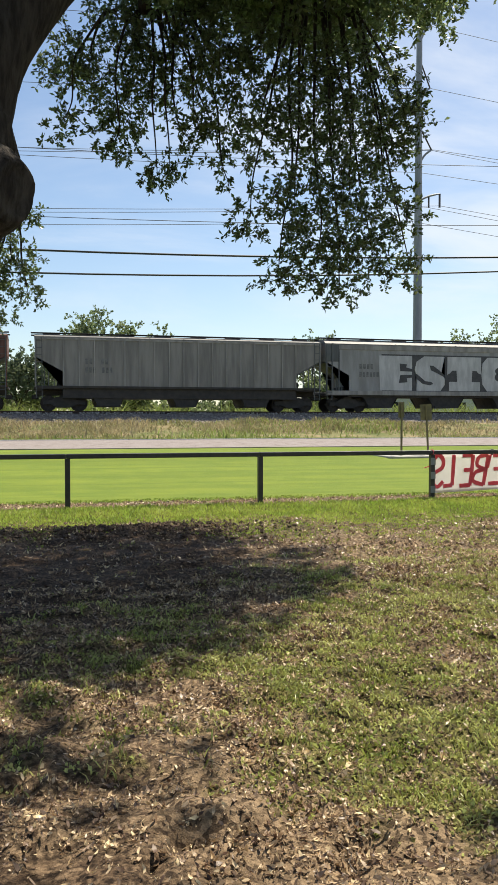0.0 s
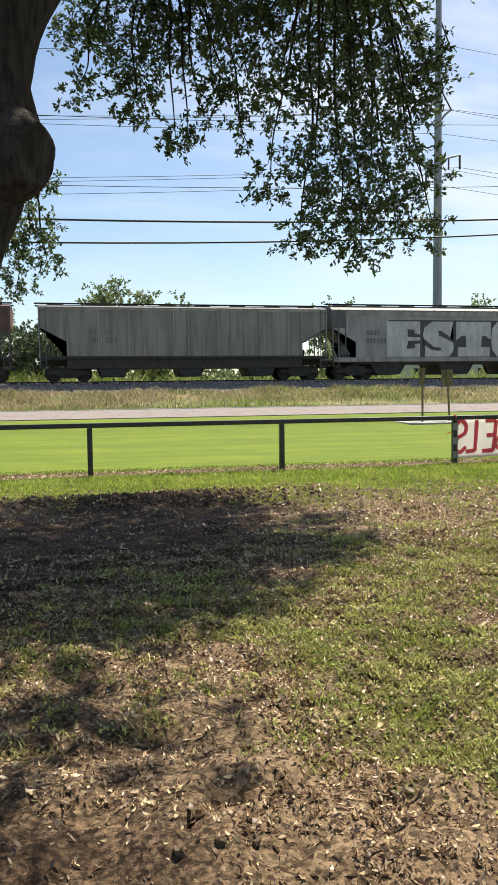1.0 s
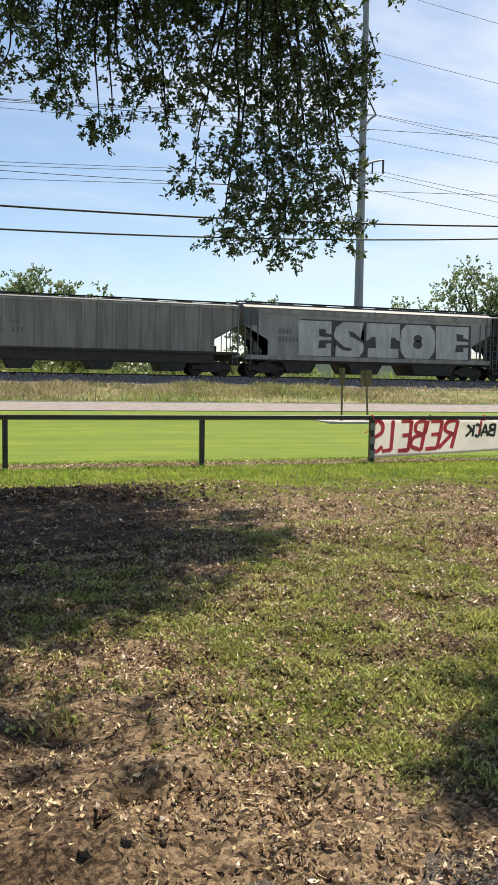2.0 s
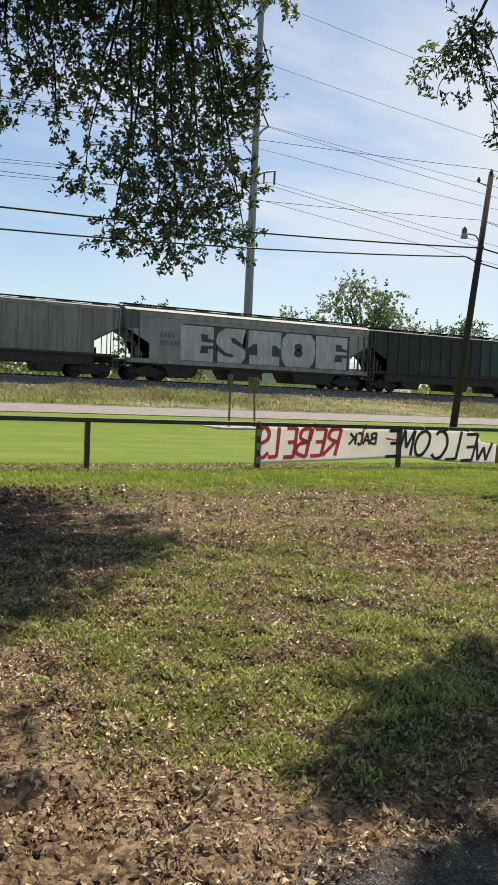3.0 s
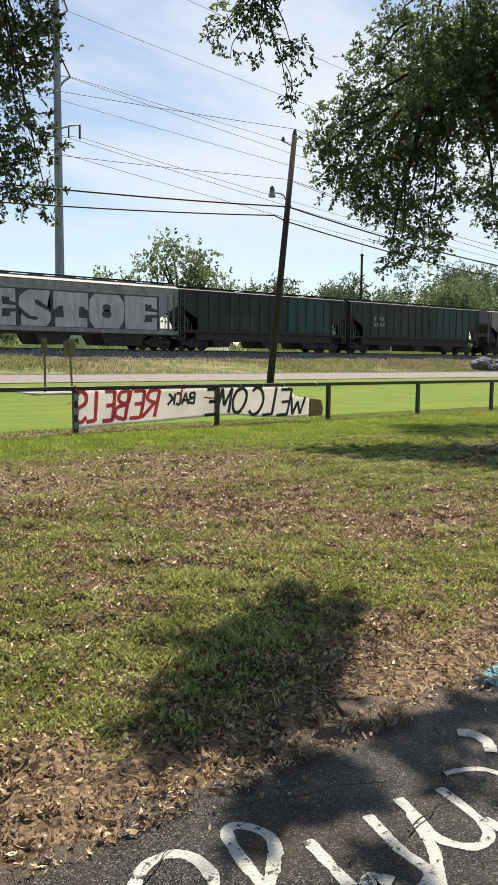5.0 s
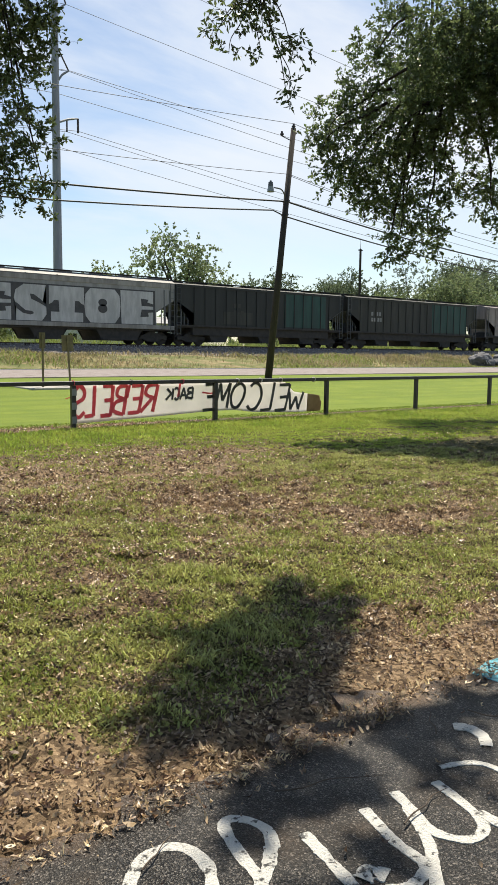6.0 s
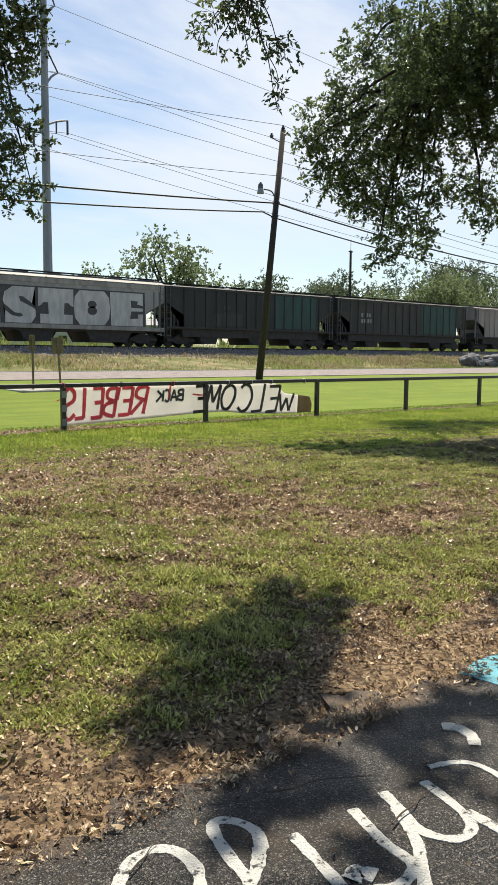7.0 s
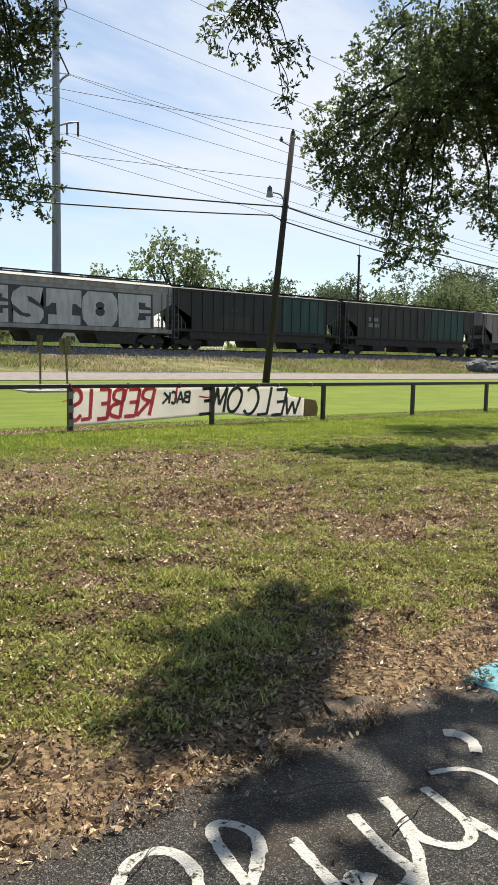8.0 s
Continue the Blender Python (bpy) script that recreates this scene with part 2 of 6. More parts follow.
M = {
    "ground": ground_material(),
    "lot": asphalt_material("lot_asphalt", (0.010, 0.009, 0.008), (0.24, 0.215, 0.19), 240.0, 0.36, -10.72, 8.0),
    "road": asphalt_material("road_asphalt", (0.22, 0.187, 0.175), (0.31, 0.27, 0.25), 60.0, 0.8),
    "concrete": mat("concrete", (0.44, 0.42, 0.38), (0.33, 0.31, 0.28), 5, 0.9, bump=0.3),
    "white_paint": mat("white_road_paint", (0.74, 0.73, 0.69), (0.07, 0.07, 0.07), 34, 0.75, bump=0.8, bump_scale=130, lo=0.54, hi=0.64),
    "blue_paint": mat("blue_road_paint", (0.16, 0.50, 0.62), (0.10, 0.30, 0.38), 18, 0.7, bump=0.5, bump_scale=110),
    "black_steel": mat("black_painted_steel", (0.026, 0.026, 0.029), (0.045, 0.04, 0.038), 9, 0.34, bump=0.1, bump_scale=90),
    "galvanised": mat("galvanised_steel", (0.30, 0.31, 0.33), (0.22, 0.23, 0.25), 1.2, 0.55, 0.35, stretch=(1, 1, 0.2)),
    "pole_wood": mat("weathered_pole_wood", (0.05, 0.039, 0.033), (0.028, 0.023, 0.02), 7, 0.9, bump=0.6, bump_scale=30, stretch=(3, 3, 0.25)),
    "cable": mat("cable_sheath", (0.02, 0.02, 0.022), None, 3, 0.6),
    "far_wire": mat("weathered_wire", (0.10, 0.105, 0.115), None, 3, 0.6),
    "bark": mat("oak_bark", (0.085, 0.073, 0.064), (0.035, 0.03, 0.027), 9, 0.95, bump=1.0, bump_scale=24, stretch=(2.2, 2.2, 0.5), spec=0.1),
    "scar": mat("healed_bark", (0.10, 0.088, 0.078), (0.04, 0.034, 0.03), 9, 0.95, bump=1.0, bump_scale=26, stretch=(2, 2, 0.6), spec=0.15),
    "twig": mat("twig_bark", (0.07, 0.056, 0.044), (0.04, 0.032, 0.026), 12, 0.9),
    "oak_leaf": mat("oak_leaf", (0.12, 0.165, 0.062), (0.185, 0.235, 0.10), 3, 0.32, translucent=0.46, island=0.45),
    "far_leaf": mat("distant_foliage", (0.15, 0.195, 0.09), (0.235, 0.28, 0.135), 0.35, 0.7, translucent=0.5, island=0.4),
    "dark_far_leaf": mat("distant_dark_foliage", (0.10, 0.135, 0.075), (0.155, 0.19, 0.105), 0.35, 0.7, translucent=0.45, island=0.4),
    "blade": mat("grass_blade", (0.28, 0.315, 0.075), (0.52, 0.51, 0.19), 2.0, 0.36, translucent=0.4, island=0.6),
    "lush": mat("lush_grass_blade", (0.29, 0.39, 0.055), (0.45, 0.51, 0.105), 1.0, 0.5, translucent=0.45, island=0.4),
    "mown": mat("mown_grass_blade", (0.185, 0.26, 0.04), (0.26, 0.32, 0.055), 0.6, 0.6, translucent=0.45, island=0.22),
    "straw": mat("dry_grass_blade", (0.42, 0.345, 0.21), (0.24, 0.225, 0.10), 0.5, 0.8, translucent=0.35, island=0.35),
    "weed": mat("weed_blade", (0.2, 0.27, 0.06), (0.3, 0.34, 0.1), 0.4, 0.7, translucent=0.4, island=0.35),
    "litter": mat("dead_leaf", (0.60, 0.45, 0.30), (0.20, 0.115, 0.062), 14, 0.42, translucent=0.15, island=0.8),
    "clod": mat("soil_clod", (0.12, 0.078, 0.05), (0.06, 0.039, 0.026), 30, 0.95, island=0.4),
    "stick": mat("dead_stick", (0.11, 0.085, 0.065), (0.06, 0.045, 0.035), 9, 0.9),
    "stone": mat("ballast_stone", (0.36, 0.325, 0.29), (0.22, 0.195, 0.175), 5, 0.9, island=0.4),
    "ballast": mat("ballast_bed", (0.28, 0.24, 0.21), (0.10, 0.09, 0.08), 11, 0.95, bump=1.0, bump_scale=16),
    "sleeper": mat("creosoted_timber", (0.06, 0.047, 0.038), (0.035, 0.028, 0.024), 6, 0.9, bump=0.5),
    "rail": mat("rusty_rail", (0.085, 0.05, 0.035), (0.05, 0.032, 0.026), 8, 0.7, 0.3),
    "underframe": mat("sooty_underframe", (0.036, 0.034, 0.033), (0.055, 0.049, 0.045), 3, 0.85),
    "wheel": mat("wheel_steel", (0.045, 0.037, 0.034), (0.025, 0.022, 0.022), 5, 0.6, 0.4),
    "car_grey": mat("grimy_grey_paint", (0.255, 0.243, 0.227), (0.16, 0.152, 0.143), 1.0, 0.6, stretch=(2.2, 2.2, 0.22), bump=0.12),
    "car_rib": mat("dusty_grey_rib", (0.33, 0.318, 0.30), (0.21, 0.20, 0.19), 1.2, 0.65, stretch=(2, 2, 0.3)),
    "car_pale": mat("weathered_pale_grey_paint", (0.31, 0.31, 0.315), (0.215, 0.213, 0.21), 0.9, 0.6, stretch=(1.6, 1.6, 0.3), bump=0.1),
    "car_end": mat("dark_slate_paint", (0.13, 0.14, 0.145), (0.08, 0.085, 0.09), 1.2, 0.7, stretch=(2, 2, 0.3)),
    "car_brown": mat("oxide_red_paint", (0.17, 0.075, 0.055), (0.11, 0.05, 0.04), 1.0, 0.7, stretch=(2, 2, 0.3)),
    "car_dark": mat("dark_green_paint", (0.026, 0.029, 0.028), (0.018, 0.02, 0.02), 0.9, 0.65, stretch=(2, 2, 0.3)),
    "car_teal": mat("teal_green", (0.02, 0.075, 0.064), (0.016, 0.048, 0.043), 0.9, 0.6, stretch=(2, 2, 0.3)),
    "car_rust": mat("rust_brown_green_paint", (0.05, 0.05, 0.043), (0.03, 0.031, 0.028), 0.9, 0.7, stretch=(2, 2, 0.3)),
    "car_tan": mat("faded_tan_paint", (0.36, 0.31, 0.29), (0.25, 0.215, 0.2), 0.9, 0.7, stretch=(2, 2, 0.3)),
    "silver": mat("silver_spray_paint", (0.52, 0.52, 0.53), (0.38, 0.38, 0.39), 2.0, 0.5, stretch=(1.5, 1.5, 0.4)),
    "black_spray": mat("black_spray_paint", (0.045, 0.045, 0.05), (0.065, 0.065, 0.07), 3, 0.6),
    "dark_marking": mat("dark_stencil_paint", (0.12, 0.12, 0.12), (0.2, 0.2, 0.2), 6, 0.8),
    "pale_marking": mat("white_stencil_paint", (0.34, 0.34, 0.33), (0.2, 0.2, 0.2), 6, 0.8),
    "banner": mat("white_vinyl", (0.92, 0.89, 0.86), (0.87, 0.84, 0.81), 3, 0.55, translucent=0.75),
    "banner_tan": mat("brown_stained_vinyl", (0.42, 0.30, 0.17), (0.34, 0.24, 0.13), 5, 0.6, translucent=0.3),
    "red_ink": mat("red_banner_paint", (0.86, 0.27, 0.32), (0.78, 0.19, 0.25), 7, 0.6, translucent=0.6),
    "black_ink": mat("black_banner_paint", (0.09, 0.09, 0.095), (0.15, 0.15, 0.155), 7, 0.6, translucent=0.4),
    "sign_back": mat("weathered_sign_back", (0.20, 0.155, 0.085), (0.12, 0.095, 0.06), 7, 0.6, 0.2),
    "lamp_grey": mat("lamp_housing", (0.13, 0.13, 0.13), None, 5, 0.5, 0.4),
    "porcelain": mat("brown_porcelain", (0.07, 0.05, 0.04), None, 5, 0.3),
    "glass_lens": mat("lamp_lens", (0.32, 0.33, 0.33), None, 5, 0.2),
    "wall_pale": mat("pale_metal_cladding", (0.55, 0.55, 0.53), (0.47, 0.47, 0.45), 0.5, 0.7, stretch=(1, 1, 0.3)),
    "roof_grey": mat("grey_roof_sheet", (0.3, 0.3, 0.31), None, 1, 0.6),
    "window": mat("dark_window", (0.03, 0.035, 0.04), None, 1, 0.15),
    "car_white": mat("white_car_paint", (0.72, 0.73, 0.75), None, 2, 0.3),
    "car_blue": mat("blue_car_paint", (0.06, 0.16, 0.42), None, 2, 0.3),
    "tyre": mat("tyre_rubber", (0.02, 0.02, 0.02), None, 5, 0.9),
    "boulder": mat("grey_painted_rock", (0.15, 0.15, 0.16), (0.085, 0.085, 0.09), 2.5, 0.8, bump=0.7, bump_scale=9),
}


# ---- mesh helpers ----
def mesh_from(name, verts, faces, material):
    me = bpy.data.meshes.new(name)
    me.from_pydata([tuple(v) for v in verts], [], faces)
    me.update()
    if material:
        me.materials.append(M[material])
    return me


def smooth(me):
    me.polygons.foreach_set("use_smooth", [True] * len(me.polygons))
    return me


def obj(name, me, parent=None, label="", kind=""):
    o = new(name, me)
    if parent is not None:
        o.parent = parent
    return tagged(o, label=label, kind=kind)


def part(name, bm, material, parent, label="", shade=False):
    me = bpy.data.meshes.new(name)
    bmesh.ops.recalc_face_normals(bm, faces=bm.faces)
    bm.to_mesh(me)
    bm.free()
    me.materials.append(M[material])
    if shade:
        smooth(me)
    return obj(name, me, parent, label)


def thing(name, label, category, group="", kind="", at=(0, 0, 0)):
    e = new(name)
    e.location = at
    return tagged(e, label, category, group, kind)


def box(bm, x0, x1, y0, y1, z0, z1, bevel=0.0):
    r = bmesh.ops.create_cube(bm, size=1.0)
    vs = r["verts"]
    bmesh.ops.scale(bm, vec=(x1 - x0, y1 - y0, z1 - z0), verts=vs)
    bmesh.ops.translate(bm, vec=((x0 + x1) / 2, (y0 + y1) / 2, (z0 + z1) / 2), verts=vs)
    if bevel:
        es = list({e for v in vs for e in v.link_edges})
        bmesh.ops.bevel(bm, geom=es, offset=bevel, segments=2, affect="EDGES", profile=0.5)
    return bm


def boxed(*a, bevel=0.0):
    return box(bmesh.new(), *a, bevel=bevel)


def rod(bm, a, b, r0, r1=None, n=10, caps=True):
    """A tapered round bar from a to b."""
    a, b = Vector(a), Vector(b)
    r1 = r0 if r1 is None else r1
    q = (b - a).to_track_quat("Z", "Y").to_matrix()
    rings = []
    for p, r in ((a, r0), (b, r1)):
        rings.append([bm.verts.new(p + q @ Vector((r * math.cos(k * math.tau / n), r * math.sin(k * math.tau / n), 0))) for k in range(n)])
    for k in range(n):
        bm.faces.new((rings[0][k], rings[0][(k + 1) % n], rings[1][(k + 1) % n], rings[1][k]))
    if caps:
        bm.faces.new(rings[0][::-1])
        bm.faces.new(rings[1])
    return bm


def tube_data(points, radii, n=8):
    """Verts and faces of a tapered tube along points."""
    vs, fs = [], []
    up = Vector((0.13, 0.31, 0.94))
    for i, p in enumerate(points):
        d = (Vector(points[min(i + 1, len(points) - 1)]) - Vector(points[max(i - 1, 0)])).normalized()
        s = d.cross(up)
        s = s.normalized() if s.length > 1e-4 else Vector((1, 0, 0))
        u = s.cross(d)
        for k in range(n):
            a = k * math.tau / n
            vs.append(Vector(p) + (s * math.cos(a) + u * math.sin(a)) * radii[i])
    for i in range(len(points) - 1):
        for k in range(n):
            a, b = i * n + k, i * n + (k + 1) % n
            fs.append((a, b, b + n, a + n))
    return vs, fs


def spline(points, steps=6):
    """A smooth run through points."""
    pts = [Vector(p) for p in points]
    out = []
    for i in range(len(pts) - 1):
        p0, p1, p2, p3 = pts[max(i - 1, 0)], pts[i], pts[i + 1], pts[min(i + 2, len(pts) - 1)]
        for s in range(steps):
            t = s / steps
            out.append(0.5 * ((2 * p1) + (p2 - p0) * t + (2 * p0 - 5 * p1 + 4 * p2 - p3) * t * t + (3 * p1 - p0 - 3 * p2 + p3) * t ** 3))
    out.append(pts[-1])
    return out


def plate(polygon, y0, y1):
    """A polygon in (x, z) made into a slab from y0 to y1."""
    bm = bmesh.new()
    a = [bm.verts.new((x, y0, z)) for x, z in polygon]
    b = [bm.verts.new((x, y1, z)) for x, z in polygon]
    bm.faces.new(a)
    bm.faces.new(b[::-1])
    for i in range(len(a)):
        j = (i + 1) % len(a)
        bm.faces.new((a[j], a[i], b[i], b[j]))
    bmesh.ops.triangulate(bm, faces=[f for f in bm.faces if len(f.verts) > 4])
    return bm


def smoothstep(lo, hi, v):
    t = np.clip((v - lo) / (hi - lo), 0, 1)
    return t * t * (3 - 2 * t)


def lattice(seed):
    """A smooth value noise on the plane, for masks and scatter alike."""
    table = np.random.RandomState(seed).rand(256, 256)

    def value(x, y, scale):
        x, y = np.asarray(x, float) * scale, np.asarray(y, float) * scale
        i, j = np.floor(x).astype(int), np.floor(y).astype(int)
        u, v = x - i, y - j
        u, v = u * u * (3 - 2 * u), v * v * (3 - 2 * v)
        g = lambda a, b: table[a % 256, b % 256]
        return (g(i, j) * (1 - u) + g(i + 1, j) * u) * (1 - v) + (g(i, j + 1) * (1 - u) + g(i + 1, j + 1) * u) * v
    return value


field = lattice(4)


def hump(x, y, cx, cy, sx, sy):
    return np.exp(-(((x - cx) / sx) ** 2 + ((y - cy) / sy) ** 2))


LOT_EDGE, ROAD_NEAR, ROAD_FAR = -10.72, 17.0, 25.6
RAIL_TOP, TRACK = 1.91, 38.55


def height(x, y):
    """The lie of the land: level yard, a gentle rise to the road, the railway bank."""
    x, y = np.asarray(x, float), np.asarray(y, float)
    z = 0.40 * smoothstep(1.0, 25.0, y)
    z = z + 0.75 * smoothstep(26.4, 34.0, y) + 0.10 * smoothstep(34, 36, y) - 0.15 * smoothstep(42.0, 50.0, y)
    yard = smoothstep(-10.6, -10.0, y) * (1 - smoothstep(-1.0, 0.5, y))
    z = z + yard * (0.05 * (field(x, y, 0.9) - 0.5) + 0.03 * (field(x + 31, y, 3.1) - 0.5) + 0.022 * (field(x, y + 17, 8.0) - 0.5) * (1 - smoothstep(-4.0, -2.0, y)))
    mats = smoothstep(0.42, 0.62, 0.6 * field(x * 0.7 + 11, y, 4.2) + 0.4 * field(x, y + 23, 9.0))
    z = z + yard * 0.034 * mats * (1 - smoothstep(-3.2, -1.6, y))
    dirt = hump(x, y, -6.3, -10.3, 1.2, 0.5)
    z = z + dirt * (0.08 * (field(x + 9, y, 5.5) - 0.5) - 0.05 * smoothstep(0.72, 0.85, field(x + 3, y + 5, 7.0))) + 0.05 * hump(x, y, -5.6, -3.0, 1.4, 0.35) * field(x, y, 5.0)
    z = z + 0.25 * smoothstep(27, 30, y) * (1 - smoothstep(33, 36, y)) * (field(x, y, 0.35) - 0.5)
    z = z - 0.06 * smoothstep(-10.5, -10.9, y)
    return z


def turf_mask(x, y):
    n = 0.20 * field(x, y, 0.7) + 0.42 * field(x + 50, y, 2.6) + 0.38 * field(x, y + 50, 7.0) + 0.28 * field(x + 20, y + 50, 15.0) - 0.03
    g = n + 0.45 * smoothstep(-4.2, -1.9, y + 0.5 * np.clip(x, -0.5, 4) + 0.8 * (field(x, y + 20, 1.1) - 0.5)) + 0.40 * smoothstep(-0.5, 2.5, x) * smoothstep(-8.5, -6.0, y)
    g = g - 0.17 * hump(x, y, -1.6, -5.2, 2.6, 1.6) - 0.50 * hump(x, y, -6.2, -5.2, 2.2, 2.3) - 0.35 * hump(x, y, -5.2, -2.9, 1.4, 0.5)
    g = g - 0.8 * smoothstep(-9.5, -10.2, y) * smoothstep(-5.0, -5.9, x) - 0.35 * hump(x, y, -3.2, -10.4, 1.2, 0.45)
    g = g + 0.22 * hump(x, y, -4.9, -9.5, 0.8, 0.6) + 0.8 * hump(x, y, -3.7, -8.85, 0.22, 0.18) + 0.4 * hump(x, y, -4.2, -9.75, 0.5, 0.4)
    g = g + 0.05 * smoothstep(-10.1, -9.6, y) * (1 - smoothstep(-8.4, -7.8, y)) * smoothstep(-5.9, -5.0, x)
    g = g + 0.32 * hump(x, y, -4.95, -9.85, 0.65, 0.5) + 0.25 * hump(x, y, -5.3, -8.2, 0.6, 0.4) + 0.38 * hump(x, y, 1.4, -6.0, 1.8, 1.1) + 0.45 * hump(x, y, -2.2, -9.45, 1.1, 0.35)
    g = g - 0.40 * hump(x, y, -1.2, -8.45, 1.5, 0.4) - 0.30 * hump(x, y, -4.34, -9.15, 0.3, 0.2) - 0.25 * hump(x, y, -2.0, -7.2, 0.9, 0.7) + 0.26 * hump(x, y, -3.75, -7.0, 0.9, 0.7) - 0.25 * hump(x, y, -5.9, -9.45, 0.35, 0.2) - 0.18 * hump(x, y, -5.8, -9.0, 0.6, 0.5)
    g = g - 0.9 * smoothstep(-10.35, -10.7, y) - 0.9 * hump(x, y, x, 0.28, 1, 0.33)
    return np.clip(g, 0, 1)


def litter_mask(x, y):
    n = 0.5 * field(x + 90, y, 0.8) + 0.4 * field(x, y + 90, 2.3)
    f = n + 0.45 * hump(x, y, -1.6, -5.2, 2.6, 1.7) + 0.55 * hump(x, y, -3.2, -10.25, 1.5, 0.45) + 0.5 * hump(x, y, -5.3, -10.2, 0.9, 0.5)
    f = f + 0.6 * hump(x, y, x, 0.28, 1, 0.33) + 0.15 * hump(x, y, -4.3, -8.0, 2.5, 0.8)
    f = f - 0.5 * hump(x, y, -6.4, -10.4, 0.8, 0.35) - 0.55 * smoothstep(-2.6, -1.0, y) * (1 - smoothstep(-0.25, 0.0, y)) - 0.35 * smoothstep(1, 4, x)
    # The hump at (-6.0, -5.6) thins litter where the oak's shadow falls, darkening it.
    f = f + 0.40 * hump(x, y, -1.2, -8.45, 1.5, 0.4) + 0.25 * hump(x, y, -2.0, -7.2, 0.9, 0.7) - 0.2 * hump(x, y, -3.75, -7.0, 0.9, 0.7) - 0.45 * hump(x, y, 1.4, -6.0, 1.8, 1.1) - 0.40 * hump(x, y, -6.0, -5.6, 1.6, 1.9) - 0.5 * smoothstep(0.5, 2.5, x) * smoothstep(-7.5, -6.0, y)
    return np.clip(f, 0, 1)


# ---- ground, lot, road, railway ----
def axis(*runs):
    """Grid lines with a step of its own in each run (start, end, step)."""
    out = []
    for a, b, s in runs:
        out += list(np.linspace(a, b, max(2, int(round((b - a) / s)) + 1)))[:-1]
    return np.array(out + [runs[-1][1]])


def build_ground():
    xs = axis((-900, -60, 120), (-60, -14, 3), (-14, -8, 0.4), (-8, 4, 0.05), (4, 14, 0.3), (14, 90, 3), (90, 1500, 140))
    ys = axis((-300, -30, 60), (-30, -11, 2), (-11, -7.5, 0.04), (-7.5, 1.5, 0.075), (1.5, 26, 0.8), (26, 44, 0.5), (44, 60, 3), (60, 1900, 150))
    gx, gy = np.meshgrid(xs, ys)
    gz = height(gx, gy)
    nx, ny = len(xs), len(ys)
    i = np.arange(nx * ny).reshape(ny, nx)
    faces = np.stack([i[:-1, :-1], i[:-1, 1:], i[1:, 1:], i[1:, :-1]], -1).reshape(-1, 4)
    me = mesh_from("ground", np.stack([gx, gy, gz], -1).reshape(-1, 3).tolist(), faces.tolist(), "ground")
    smooth(me)
    lawn = smoothstep(0.5, 0.72, gy + 0.25 * (field(gx, gy, 4.0) - 0.5)) * (1 - smoothstep(25.8, 26.4, gy)) + 0.8 * smoothstep(42, 44, gy)
    bank = smoothstep(25.9, 26.5, gy) * (1 - smoothstep(42, 44, gy))
    yard = 1 - smoothstep(0.5, 0.8, gy)
    for name, value in (("turf", turf_mask(gx, gy) * yard), ("litter", litter_mask(gx, gy) * yard), ("lawn", lawn), ("bank", bank)):
        me.attributes.new(name, "FLOAT", "POINT").data.foreach_set("value", value.reshape(-1).astype(np.float32))
    return obj("ground", me, kind="structure", label="patchy yard of soil, turf and dead leaves")


def strip(name, material, y0, y1, lift, x0=-400, x1=700, label="", ragged=0.0, step=2.0, near=None):
    """A paved sheet with a real edge, laid on the land."""
    xs = axis((x0, -9, 20), (-9, 3, 0.06 if ragged else 3.0), (3, x1, 20))
    bm = bmesh.new()
    rows = []
    for x in xs:
        e = ragged * (0.8 * (field(x, 3.0, 1.4) - 0.5) + 0.5 * (field(x, 9.0, 5.0) - 0.5) + 0.35 * (field(x, 19.0, 15.0) - 0.5)) if ragged else 0.0
        ya, yb = y0, y1 + e
        za, zb = (float(height(x, ya)) + lift, float(height(x, yb)) + lift) if near is None else (near, near)
        rows.append([bm.verts.new((x, ya, za - 0.1)), bm.verts.new((x, ya, za)), bm.verts.new((x, (ya + yb) / 2, (za + zb) / 2 + (0.04 if near is None else 0))),
                     bm.verts.new((x, yb, zb)), bm.verts.new((x, yb, zb - 0.1))])
    for a, b in zip(rows, rows[1:]):
        for k in range(4):
            bm.faces.new((a[k], b[k], b[k + 1], a[k + 1]))
    o = part(name, bm, material, None, label)
    return tagged(o, kind="structure")


ground = build_ground()
road = strip("road", "road", ROAD_NEAR, ROAD_FAR, 0.03, label="pale two-lane asphalt road")
parking_lot = strip("pavement", "lot", -60.0, LOT_EDGE, 0.0, ragged=0.30, near=0.012, label="dark worn asphalt of a parking lot")


def road_line(name, y, width, label):
    bm = boxed(-300, 500, y - width / 2, y + width / 2, float(height(0, y)) + 0.02, float(height(0, y)) + 0.062)
    return tagged(part(name, bm, "white_paint", road, label))


road_line("edge_line", ROAD_FAR - 0.35, 0.12, "white edge line")


